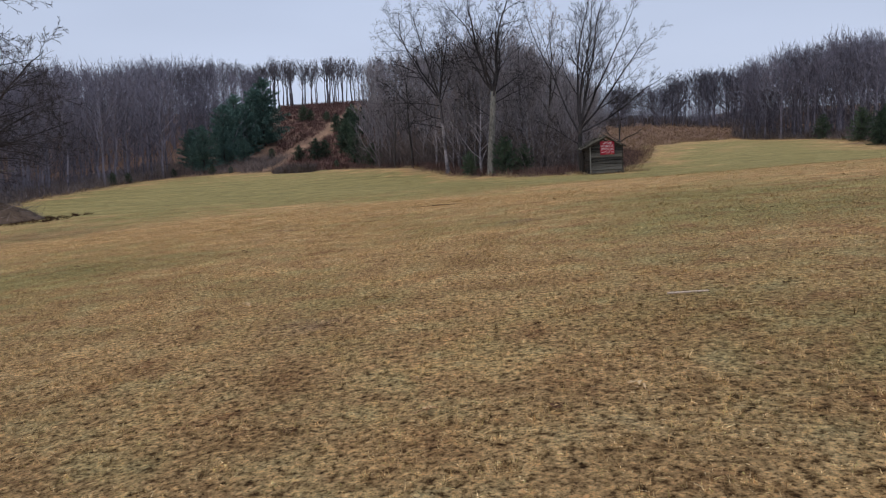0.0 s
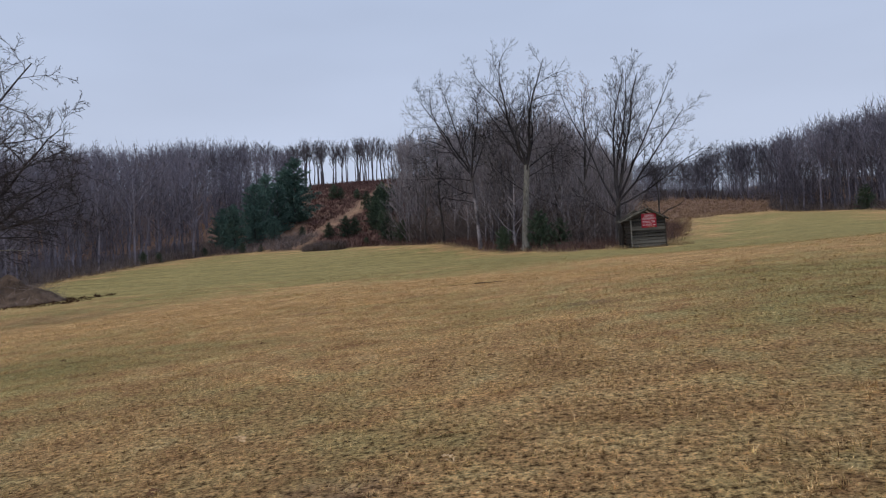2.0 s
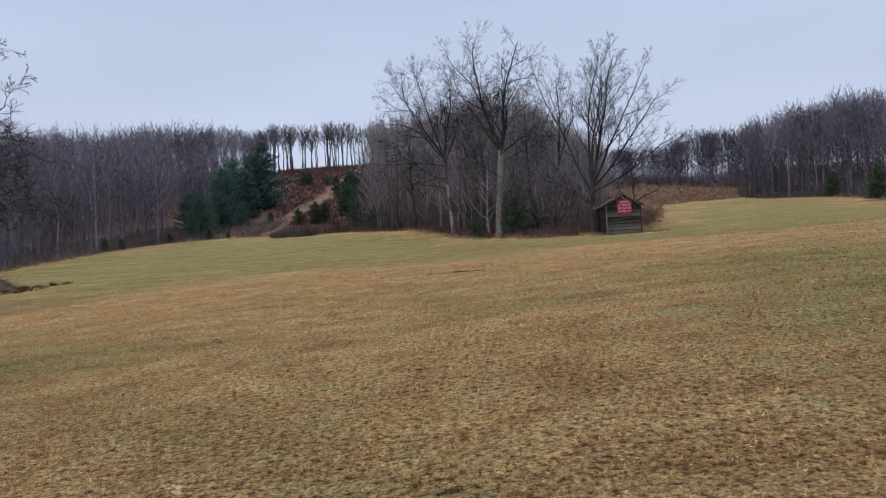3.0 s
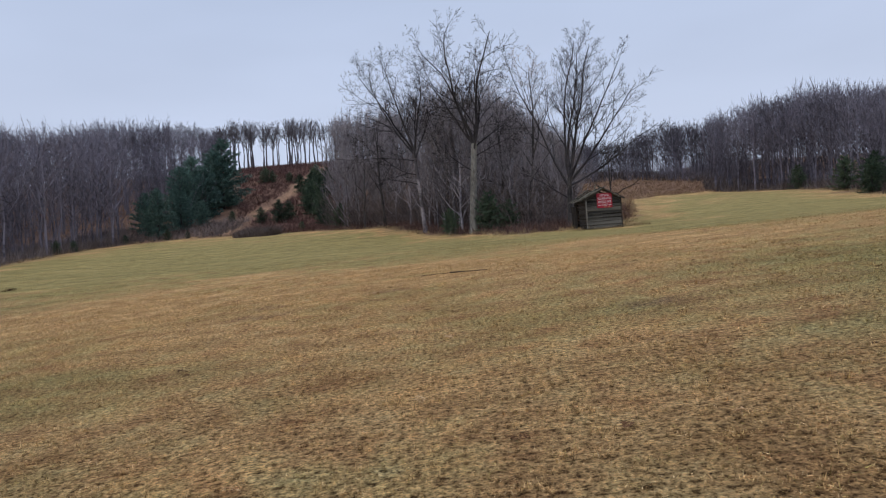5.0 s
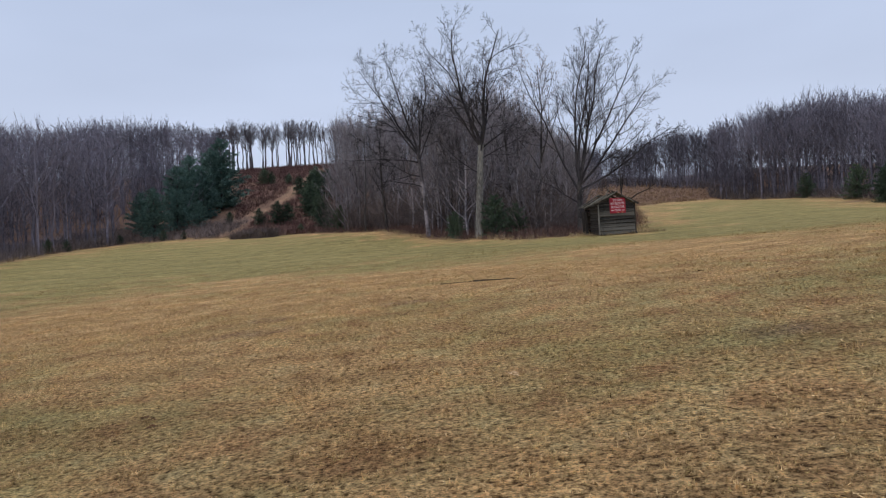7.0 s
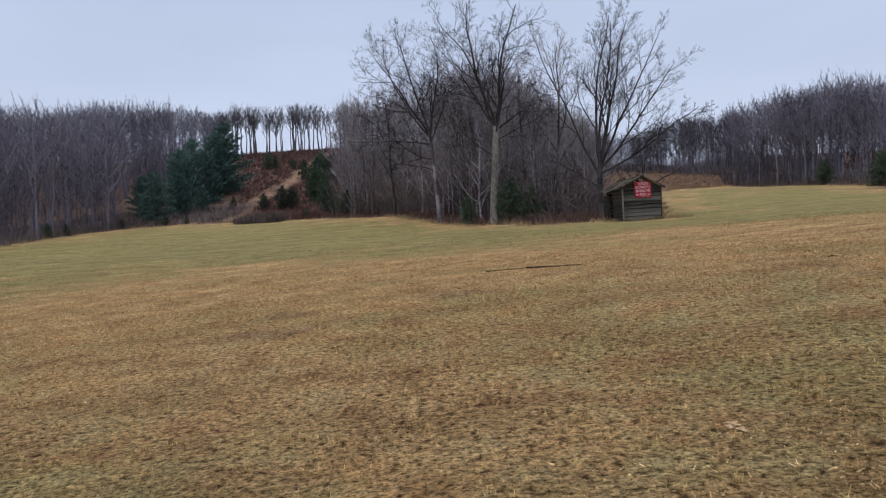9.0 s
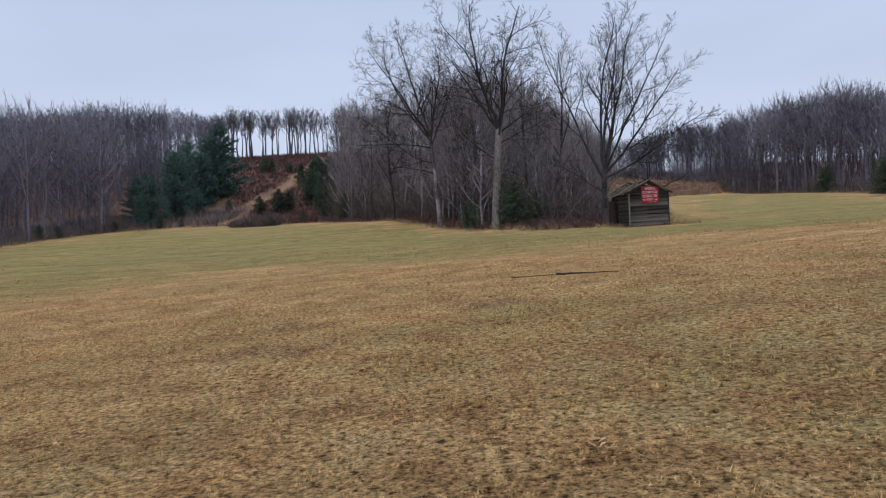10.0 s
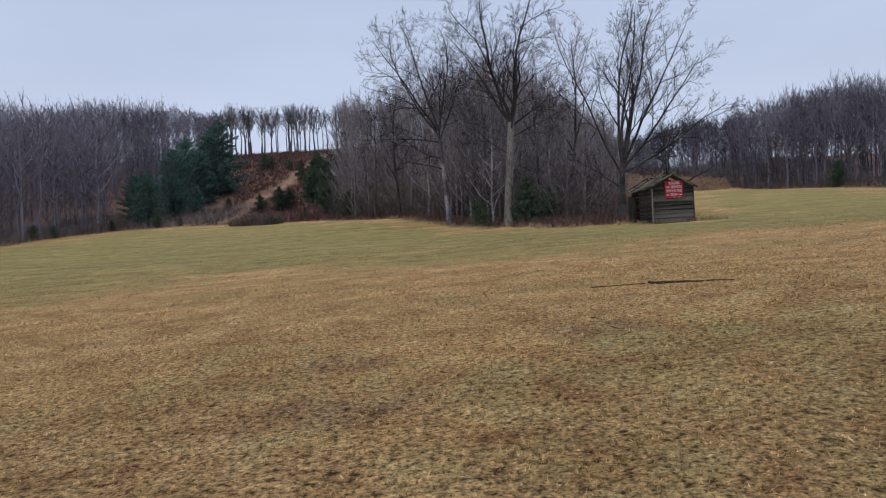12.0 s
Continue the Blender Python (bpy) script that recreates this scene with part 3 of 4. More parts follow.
scatter("copse_woodland", far_variants(6, 500, 15, 0.14, 3.3, 0.06, 16, 7, 7, 0.017), woods_places(5, 140, (-24, 36, 84, 140), lambda x, y: 1.0 if outside(x, y) > 2.5 and -0.135 < x / (y - 9) < 0.225 else 0, copse_top, 15),
        M_COPSE, "dense thicket of slim leafless trees in the copse", "forest")
copse_shrubs = [undergrowth(760 + i, 30, 4.6, 0.45, 0.55) for i in range(5)]
scatter("copse_shrubs", copse_shrubs, [(x, y, a, 1.3 * s, k) for x, y, a, s, k in shrub_places(24, 240, (-24, 28, 76, 130), lambda x, y: 1.0 if outside(x, y) > (4.5 if x > -4 else 2) and -0.14 < x / (y - 9) < 0.2 else 0, 22)],
        M_THICKET, "tangled leafless shrubs under the copse trees", "undergrowth")


# ---- single trees ----
# the tall twin-stemmed tree, its leaning neighbour, and the spreading tree beside the hut
def limbed(seed, habit, trunk, radius, lean, limbs, **more):
    """A tree with chosen main limbs. limbs: rows of share of the trunk's height, compass turn, angle from upright, length, radius."""
    S = dict(habit, **more)
    rng = random.Random(seed)
    out = [[] for _ in S["n"]]
    p, d, n = Vector((0, 0, -0.3)), unit(Vector((lean, 0, 1))), 6
    pts = [p]
    for i in range(n):
        d = unit(d + Vector((rng.gauss(0, 0.015), rng.gauss(0, 0.015), 0.02)))
        q = pts[-1] + d * (trunk + 0.3) / n
        out[0].append((pts[-1], q, radius * (1 - 0.3 * i / n), radius * (1 - 0.3 * (i + 1) / n)))
        pts.append(q)
    out[0].append((Vector((0, 0, -0.35)), Vector((0.01, 0, 0.8)), radius * 1.5, radius * 0.98))
    for f, turn, angle, length, r in limbs:
        x = min(f * n, n - 1e-4)
        at, a, b = pts[int(x)].lerp(pts[int(x) + 1], x - int(x)), radians(turn), radians(angle)
        grow(rng, out, at, Vector((math.cos(a) * math.sin(b), math.sin(a) * math.sin(b), math.cos(b))), length, r, 1, S)
    return out


CROWN = dict(n=(6, 9, 6, 3, 2, 1), wob=(0.03, 0.085, 0.13, 0.15, 0.17, 0.2), up=(0.04, 0.012, 0.04, 0.065, 0.06, 0.04), taper=(0.3, 0.8, 0.76, 0.7, 0.6, 0.5),
             kids=(0, 9, 6, 5, 4), low=(0.5, 0.2, 0.2, 0.15, 0.1), ang=((20, 50), (24, 48), (22, 46), (22, 50), (22, 55)),
             ratio=(1, 0.4, 0.46, 0.5, 0.6), thin=(0.6, 0.58, 0.6, 0.6, 0.6), least=0.012)
GNARLED = dict(CROWN, wob=(0.03, 0.11, 0.19, 0.2, 0.2, 0.2), up=(0.04, 0.025, 0.03, 0.05, 0.05, 0.03), ang=((20, 50), (30, 62), (28, 58), (25, 55), (22, 55)), ratio=(1, 0.46, 0.5, 0.5, 0.6), low=(0.5, 0.12, 0.15, 0.15, 0.1))
twin = bare_tree(limbed(22, GNARLED, 9.4, 0.4, 0.0, ((1.0, 185, 4, 12, 0.17), (0.97, 0, 9, 12.3, 0.19), (0.99, 178, 30, 12, 0.12), (0.98, 185, 46, 10, 0.1), (0.93, 60, 20, 10.5, 0.11), (0.9, -90, 24, 9.5, 0.1), (0.95, 10, 40, 7.5, 0.09), (0.85, 0, 58, 5.5, 0.07), (0.7, 170, 62, 6, 0.06))), M_BARK_PALE, M_TWIG, 1)
tagged(twin, "tall bare hardwood with pale grey trunk at the copse edge", "tree")
stand(twin, 5.0, 80.6, 0)
leaning = bare_tree(limbed(35, GNARLED, 9.5, 0.24, -0.05, ((1.0, 182, 14, 11.5, 0.12), (0.98, 178, 32, 12.5, 0.12), (0.96, 182, 50, 12, 0.11), (0.97, 5, 6, 11, 0.11), (0.9, 0, 28, 8, 0.08), (0.88, 180, 76, 9, 0.08), (0.72, 186, 84, 8.5, 0.075), (0.95, 90, 24, 9, 0.09), (0.9, -90, 30, 8, 0.08), (0.6, -150, 82, 6.5, 0.06))), M_COPSE, M_TWIG, 1)
tagged(leaning, "bare leaning hardwood with wide low limbs at the copse edge", "tree")
stand(leaning, -0.1, 88.6, 0)
spreading = bare_tree(limbed(48, CROWN, 5.2, 0.34, 0.0, ((0.8, 180, 27, 14.5, 0.13), (0.98, 182, 13, 14.2, 0.15), (1.0, 10, 1, 13.6, 0.15), (0.98, 2, 16, 13.6, 0.15), (0.96, 0, 31, 13.4, 0.14), (0.92, 2, 46, 12.5, 0.14), (0.85, 0, 62, 11, 0.12), (0.92, 90, 22, 12, 0.11), (0.9, -90, 24, 11.5, 0.11), (0.6, 175, 62, 5.5, 0.06))),
                      M_BARK, M_TWIG, 1)
tagged(spreading, "wide spreading bare tree beside the wooden hut", "tree")
stand(spreading, 14.6, 77.5, 0, 0.95)
slim = bare_tree(skeleton_of(51, WOOD, 9.5, 0.11, (0.05, 0), kids=(9, 6, 5, 3)), M_BARK, M_TWIG, 2)
tagged(slim, "slim bare young tree behind the wooden hut", "tree")
stand(slim, 19.6, 79.5, 120)

# trees of the copse that can be told apart
copse = [bare_tree(skeleton_of(60 + i, WOOD, 15.5 + i, 0.19 + 0.02 * i, (0.04 * (i - 1), 0.02), kids=(13, 6, 6, 3)), M_BARK, M_COPSE, 2) for i in range(3)]
spots = ((-9.4, 114), (-5.6, 103), (2.6, 92), (9.5, 90), (11.6, 85.5), (17.8, 90), (-11.2, 121), (8.2, 99))
for i, (x, y) in enumerate(spots):
    t = copse[i] if i < 3 else copy_thing(copse[i % 3], Matrix())
    tagged(t, "bare slender hardwood standing in the dense copse", "tree", "trees of the copse")
    stand(t, x, y, 47 * i, (0.88 + 0.05 * (i % 5)) * (0.6 if x > 12 else 1.0))

# the crooked tree at the meadow's edge, with a leaning sapling below it
crooked = bare_tree(limbed(77, GNARLED, 4.4, 0.22, 0.05, ((0.78, -8, 56, 6.4, 0.12), (1.0, 0, 27, 9.5, 0.13), (0.97, 5, 50, 8.0, 0.1), (1.0, 180, 20, 9, 0.13), (0.9, 80, 36, 7.5, 0.09), (0.9, -85, 42, 6.5, 0.08), (0.95, 20, 66, 6.5, 0.07)),
                           wob=(0.03, 0.15, 0.24, 0.24, 0.22, 0.22), up=(0.04, 0.02, -0.01, 0.01, 0.02, 0.02), least=0.012, kids=(0, 11, 7, 5, 4)), M_BARK, M_TWIG, 1)
tagged(crooked, "crooked bare tree with tangled twigs at the meadow edge", "tree")
stand(crooked, -23.2, 33.6, 0)
sapling = bare_tree(limbed(81, GNARLED, 3.3, 0.07, -0.1, ((1.0, -4, 92, 5.2, 0.045), (0.9, 120, 40, 2.5, 0.03), (0.8, -60, 50, 2.2, 0.03)), kids=(0, 6, 4, 3, 2), up=(0.04, -0.02, 0.0, 0, 0, 0), least=0.006), M_BARK_PALE, M_TWIG, 2)
tagged(sapling, "thin bare sapling leaning over the grass", "tree")
stand(sapling, -21.6, 32.0, 0)


# ---- evergreens ----
def conifer_mesh(seed, height, width, low, rows, layered):
    """Trunk, boughs in rings, and sprays of needles along each bough."""
    r = np.random.RandomState(seed)
    stem = [(Vector((0, 0, -0.2)), Vector((0, 0, height * 0.5)), height * 0.017, height * 0.011),
            (Vector((0, 0, height * 0.5)), Vector((0, 0, height)), height * 0.011, 0.01)]
    boughs, tri = [], []
    for i in range(rows):
        f = (i + 0.5) / rows
        z = height * (low + (1 - low) * f)
        reach = width * 0.58 * (1 - f) ** 0.62 * min(1.0, 0.62 + 1.3 * f) * r.uniform(0.7, 1.15) + 0.12
        n = 7 if f < 0.75 else 5
        for j in range(n):
            a = 6.283 * (j + r.uniform(-0.3, 0.3)) / n + i * 1.1
            ln = reach * r.uniform(0.6, 1.15)
            rise = r.uniform(-0.1, 0.28) + 0.5 * f
            d = np.array((math.cos(a), math.sin(a), rise))
            o = np.array((0, 0, z + r.uniform(-0.3, 0.3)))
            boughs.append((Vector(o), Vector(o + d * ln), 0.018 + 0.004 * ln, 0.008))
            m = max(4, int(ln * layered))
            for s in range(m):
                g = (s + r.uniform(0.2, 1)) / m
                c = o + d * ln * (0.15 + 0.85 * g) + r.normal(0, 0.07, 3) * ln * 0.4
                for k in range(6):
                    q = d * 0.5 + r.normal(0, 0.6, 3) + np.array((0, 0, 0.12))
                    q = q / np.linalg.norm(q) * r.uniform(0.3, 0.62) * (0.55 + 0.06 * height * 0.5)
                    w = np.cross(q, r.normal(size=3))
                    w = w / np.linalg.norm(w) * 0.17 * np.linalg.norm(q)
                    tri.append((c - q * 0.3 + w, c - q * 0.3 - w, c + q))
    tri = np.array(tri).reshape(-1, 3)
    return stem, boughs, (tri, np.arange(len(tri)).reshape(-1, 3))


def conifer(seed, height, width, low, rows, mat, name, label, layered=5.0):
    stem, boughs, needles = conifer_mesh(seed, height, width, low, rows, layered)
    thing = new(name)
    V, F = tubes(stem, 7)
    part("trunk", mesh_from("trunk", V, F, M_BARK), thing)
    V, F = tubes(boughs, 3)
    crown = part("crown", mesh_from("crown", *needles, mat, False), thing)
    part("boughs_frame", mesh_from("boughs_frame", V, F, M_BARK), crown)
    return tagged(thing, label, "conifer")


pine = conifer(5, 16, 13.0, 0.02, 27, M_NEEDLE, "pine_tree", "dark green pine on the wooded slope", 6.3)
stand(pine, -45.4, 165, 0, 0.97)
group_pines = ((-50.6, 160, 0.8), (-50.4, 152, 0.72), (-48.6, 134.8, 0.56), (-46.6, 156, 0.66), (-44.6, 147, 0.32), (-53.4, 141, 0.5), (-48.4, 168, 0.8), (-47.4, 143, 0.5))
for i, (x, y, s) in enumerate(group_pines):
    stand(copy_thing(pine, Matrix()), x, y, 67 * i, s)
tagged(pine, "", "", "pines on the slope")
cedar = conifer(9, 4.4, 4.0, 0.0, 15, M_CEDAR, "cedar_tree", "bushy dark green cedar growing among the brush", 5.0)
stand(cedar, -32.2, 143.5, 0, 0.72)
cedars = ((-28.6, 143, 0.98), (-27.0, 144.5, 0.85), (-42.5, 193, 0.95), (-35.8, 191.5, 0.62), (-40.6, 193.4, 0.7), (-30.4, 176.5, 0.95), (-28.0, 186, 1.1), (-27.2, 181, 1.15), (-26.6, 172, 1.2),
          (-24.7, 157, 1.35), (-23.6, 151, 1.2), (-25.6, 164, 1.4), (-21.0, 146, 1.15), (-19.6, 139, 1.2), (-18.2, 132, 1.0), (-16.4, 128, 0.85), (-22.6, 168, 1.5), (-39.4, 149.4, 0.5), (-14.2, 122, 0.9),
          (6.6, 80.0, 0.9), (2.6, 82.0, 0.6), (8.8, 81.4, 0.7), (62.6, 111.5, 1.1), (57.0, 96.3, 0.95), (59.0, 98.5, 1.15), (71.0, 140.5, 1.0),
          (-21.2, 126.0, 0.36), (-54.4, 116, 0.4), (-52.0, 128.6, 0.36), (-45.4, 130.4, 0.42), (-42.0, 130.6, 0.3), (-55.0, 112, 0.45))
for i, (x, y, s) in enumerate(cedars):
    stand(copy_thing(cedar, Matrix()), x, y, 51 * i, s)


# ---- the wooden hut ----
def box_mesh(name, sx, sy, sz, mat, jig=0.0, seed=0):
    """A squared timber with its origin at its centre, its corners a little out of true and its edges broken."""
    r = random.Random(seed)
    bm = bmesh.new()
    bmesh.ops.create_cube(bm, size=1)
    for v in bm.verts:
        v.co = Vector((v.co.x * sx + r.uniform(-jig, jig), v.co.y * sy + r.uniform(-jig, jig) * 0.4, v.co.z * sz + r.uniform(-jig, jig)))
    bmesh.ops.bevel(bm, geom=bm.edges[:], offset=min(sx, sy, sz) * 0.18, segments=1, affect="EDGES")
    me = bpy.data.meshes.new(name)
    bm.to_mesh(me)
    bm.free()
    me.materials.append(mat)
    return me


def at(name, me, parent, m, label=""):
    ob = part(name, me, parent, label)
    ob.matrix_basis = m
    return ob


HX, HY = 14.12, 68.0
HZ = gz(15.5, 68.2) + 0.02
W, DEEP, EAVE, RIDGE = 3.0, 5.0, 2.72, 3.52
hut = new("wooden_hut")
hut.matrix_basis = pose(HX, HY, HZ, 0, -1.2, 0)
tagged(hut, "weathered plank hut with sagging board roof and dark doorway", "hut")
rnd = random.Random(4)
board_long = [box_mesh("board", W - 0.06, 0.05, 0.245, M_PLANK, 0.045, i) for i in range(4)]
board_side = [box_mesh("board", 0.05, 3.1, 0.24, M_PLANK_DARK, 0.035, i) for i in range(3)]
board_deep = [box_mesh("board", 0.045, DEEP - 0.1, 0.3, M_PLANK, 0.02, i) for i in range(3)]
front = at("front_wall", box_mesh("front_wall", 0.1, 0.1, EAVE, M_PLANK_DARK, 0.01), hut, pose(W * 0.5, 0.12, EAVE / 2))
left = at("side_wall", box_mesh("side_wall", 0.1, 0.1, EAVE, M_PLANK_DARK, 0.01), hut, pose(0.1, 3.2, EAVE / 2))
right = at("side_wall", box_mesh("side_wall", 0.1, 0.1, EAVE, M_PLANK_DARK, 0.01), hut, pose(W - 0.1, DEEP / 2, EAVE / 2))
back = at("back_wall", box_mesh("back_wall", 0.1, 0.1, EAVE, M_PLANK_DARK, 0.01), hut, pose(W * 0.5, DEEP - 0.12, EAVE / 2))
step = EAVE / 9
for i in range(9):
    z = 0.14 + i * step
    lap = 6 + rnd.uniform(-4, 4)
    at("board", board_long[i % 4], front, front.matrix_basis.inverted() @ pose(W / 2 + rnd.uniform(-0.03, 0.03), 0.02 + rnd.uniform(-0.012, 0.012), z, -lap, rnd.uniform(-1.1, 1.1), 0))
    at("board", board_side[i % 3], left, left.matrix_basis.inverted() @ pose(0.02, 1.62, z, rnd.uniform(-0.6, 0.6), lap, 0))
    at("board", board_deep[i % 3], right, right.matrix_basis.inverted() @ pose(W - 0.02, DEEP / 2, z, rnd.uniform(-0.6, 0.6), -lap, 0))
    at("board", board_long[(i + 1) % 4], back, back.matrix_basis.inverted() @ pose(W / 2, DEEP - 0.02, z, lap, rnd.uniform(-0.6, 0.6), 0))
# gable boards in the darker colour, which stands in for the roof's shade
for i, (w, z) in enumerate(((2.5, EAVE + 0.12),)):
    at("board", box_mesh("board", w, 0.04, 0.27, M_PLANK_DARK, 0.02, i), front, front.matrix_basis.inverted() @ pose(W / 2, 0.06, z, -4, rnd.uniform(-1, 1), 0))
    at("board", box_mesh("board", w, 0.04, 0.27, M_PLANK_DARK, 0.02, i), back, back.matrix_basis.inverted() @ pose(W / 2, DEEP - 0.06, z, 4, 0, 0))
at("corner_post", box_mesh("corner_post", 0.11, 0.11, EAVE + 0.1, M_POST, 0.012), hut, pose(-0.02, -0.03, EAVE / 2 + 0.05), "silvery grey corner post")
for x, y in ((W + 0.01, -0.01), (0.02, DEEP), (W, DEEP), (0.04, 4.25)):
    at("corner_post", box_mesh("corner_post", 0.1, 0.1, EAVE, M_PLANK_DARK, 0.012), hut, pose(x, y, EAVE / 2))
at("door", box_mesh("door", 0.05, 0.98, 2.15, M_PLANK_DARK, 0.01), hut, pose(-0.14, 4.72, 1.1, 0, 0, 14), "dark plank door standing ajar")
at("lintel", box_mesh("lintel", 0.09, 1.9, 0.4, M_PLANK_DARK, 0.02), hut, pose(0.03, 4.05, EAVE - 0.18))
at("sill_log", box_mesh("sill_log", 0.6, 0.3, 0.2, M_PLANK, 0.03), hut, pose(W - 0.2, -0.1, 0.06))
at("sill_log", box_mesh("sill_log", 0.5, 0.26, 0.18, M_PLANK, 0.03), hut, pose(0.3, -0.08, 0.05))
roof = at("roof", box_mesh("ridge_beam", 0.12, DEEP + 0.7, 0.14, M_PLANK_DARK, 0.01), hut, pose(W / 2, DEEP / 2 - 0.05, RIDGE - 0.1))
run = math.hypot(W / 2 + 0.2, RIDGE - EAVE + 0.1)
pitch = math.degrees(math.atan2(RIDGE - EAVE, W / 2))
shingle = [box_mesh("roof_board", run + 0.16 * (i - 2), 0.3 + 0.03 * i, 0.045, M_ROOF, 0.05, i) for i in range(5)]
for side in (-1, 1):
    for i in range(16):
        y = -0.28 + i * (DEEP + 0.75) / 16 + 0.18
        lift = 0.02 + 0.035 * (i % 2) + rnd.uniform(0, 0.03)
        sag = -0.12 * math.sin(3.14 * i / 15)
        m = pose(W / 2 + side * (W / 4 + (0.26 if side < 0 else 0.0) + rnd.uniform(-0.16, 0.08)), y, RIDGE - (RIDGE - EAVE) / 2 - 0.1 + lift + sag, rnd.uniform(-4, 4), side * (pitch + rnd.uniform(-5, 3)), rnd.uniform(-4, 4))
        at("roof_board", shingle[(i * 3 + side) % 5], roof, roof.matrix_basis.inverted() @ m)
for side in (-1, 1):
    at("rafter", box_mesh("rafter", run, 0.07, 0.14, M_PLANK_DARK, 0.01), roof, roof.matrix_basis.inverted() @ pose(W / 2 + side * (W / 4 + 0.2), -0.2, RIDGE - (RIDGE - EAVE) / 2 - 0.22, 0, side * pitch, 0))
at("roof_board", box_mesh("roof_board", 0.8, 0.13, 0.04, M_ROOF, 0.02), roof, roof.matrix_basis.inverted() @ pose(0.85, 0.3, RIDGE - 0.1, 0, -62, 20), "loose roof board sticking up")

# the red notice on the hut's front
sign = new("warning_sign")
sign.matrix_basis = pose(HX + 1.53, HY - 0.09, HZ + 2.4, 0, -1.0, 0)
tagged(sign, "red painted board with white lettering on the hut", "sign")
at("panel", box_mesh("panel", 1.32, 0.03, 1.26, M_SIGN, 0.004), sign, Matrix())


def letters(text, size, wide, x, z, parent):
    cu = bpy.data.curves.new("lettering", "FONT")
    cu.body, cu.size, cu.align_x, cu.align_y, cu.extrude = text, size, "CENTER", "CENTER", 0.003
    tmp = bpy.data.objects.new("lettering", cu)
    scene.collection.objects.link(tmp)
    bpy.context.view_layer.update()
    me = bpy.data.meshes.new_from_object(tmp.evaluated_get(bpy.context.evaluated_depsgraph_get()))
    span = max(v.co.x for v in me.vertices) - min(v.co.x for v in me.vertices)
    for v in me.vertices:
        v.co.x *= wide / span
    bpy.data.objects.remove(tmp)
    me.materials.clear()
    me.materials.append(M_WHITE)
    at("lettering", me, parent, pose(x, -0.021, z, 90, 0, 0))


letters("SLEDDING", 0.27, 0.78, 0.02, 0.44, sign)
letters("NOT PERMITTED", 0.27, 1.16, 0.0, 0.16, sign)
letters("BEYOND THIS", 0.27, 1.1, 0.0, -0.12, sign)
letters("POINT", 0.27, 0.5, 0.0, -0.4, sign)
for x in (-0.46, 0.46):
    at("dash", box_mesh("dash", 0.2, 0.008, 0.055, M_WHITE), sign, pose(x, -0.02, -0.4))
for x in (0.02, 0.36):
    at("mark", box_mesh("mark", 0.12, 0.008, 0.06, M_OCHRE), sign, pose(x, -0.02, -0.575))

# a broken limb leaning on the hut
limb = new("fallen_limb", mesh_from("fallen_limb", *joined(tubes([
    (Vector((0, 0, 0)), Vector((0.7, 0.1, 0.5)), 0.06, 0.055), (Vector((0.7, 0.1, 0.5)), Vector((1.6, 0.1, 0.85)), 0.055, 0.045), (Vector((1.6, 0.1, 0.85)), Vector((2.3, 0.2, 1.35)), 0.045, 0.02),
    (Vector((1.6, 0.1, 0.85)), Vector((2.2, 0.0, 0.95)), 0.03, 0.012), (Vector((0, 0, 0)), Vector((-1.2, 0.2, -0.15)), 0.06, 0.05)], 7)), M_STICK_DARK))
limb.matrix_basis = pose(HX + W - 0.1, HY + 1.2, HZ + EAVE + 0.16)
tagged(limb, "dark broken limb resting on the hut roof", "branch")


# ---- undergrowth ----
def tufts(name, seed, count, box, keep, height, blades, spread, width, mat, label, category, lean=0.45):
    """Many upright stems in clumps over rough ground."""
    r = np.random.RandomState(seed)
    x, y = r.uniform(box[0], box[1], count * 12), r.uniform(box[2], box[3], count * 12)
    ok = np.nonzero(r.uniform(size=len(x)) < keep(x, y))[0][:count]
    x, y = np.repeat(x[ok], blades), np.repeat(y[ok], blades)
    size = np.repeat(r.uniform(0.5, 1.2, len(ok)), blades)
    n = len(x)
    a = r.uniform(0, 6.283, n)
    off = np.abs(r.normal(0, spread, n)) * size
    bx, by = x + np.cos(a) * off, y + np.sin(a) * off
    bz = ground_z(bx, by) - 0.03
    h = height * size * r.uniform(0.5, 1.15, n)
    tilt = r.normal(0, lean, (n, 2)) + 0.35 * np.stack([np.cos(a), np.sin(a)], 1)
    base = np.stack([bx, by, bz], 1)
    tip = base + np.stack([tilt[:, 0] * h, tilt[:, 1] * h, h], 1)
    w = np.stack([np.cos(a + 1.57), np.sin(a + 1.57), np.zeros(n)], 1) * (width * r.uniform(0.6, 1.4, n))[:, None]
    V = np.stack([base - w, base + w, tip], 1).reshape(-1, 3)
    return tagged(new(name, mesh_from(name, V, np.arange(3 * n).reshape(-1, 3), mat, False)), label, category, kind="stuff")


def slope_brush(x, y):
    return ((y > 123) & (y < 250) & (x > -0.25 * (y - 8) - 3) & (x < -0.09 * (y - 8)) & (trail_far(x, y) > 2.2)).astype(float)


def edge_band(lo, hi):
    return lambda x, y: ((field_side(x, y) < hi) & (field_side(x, y) > lo)).astype(float)


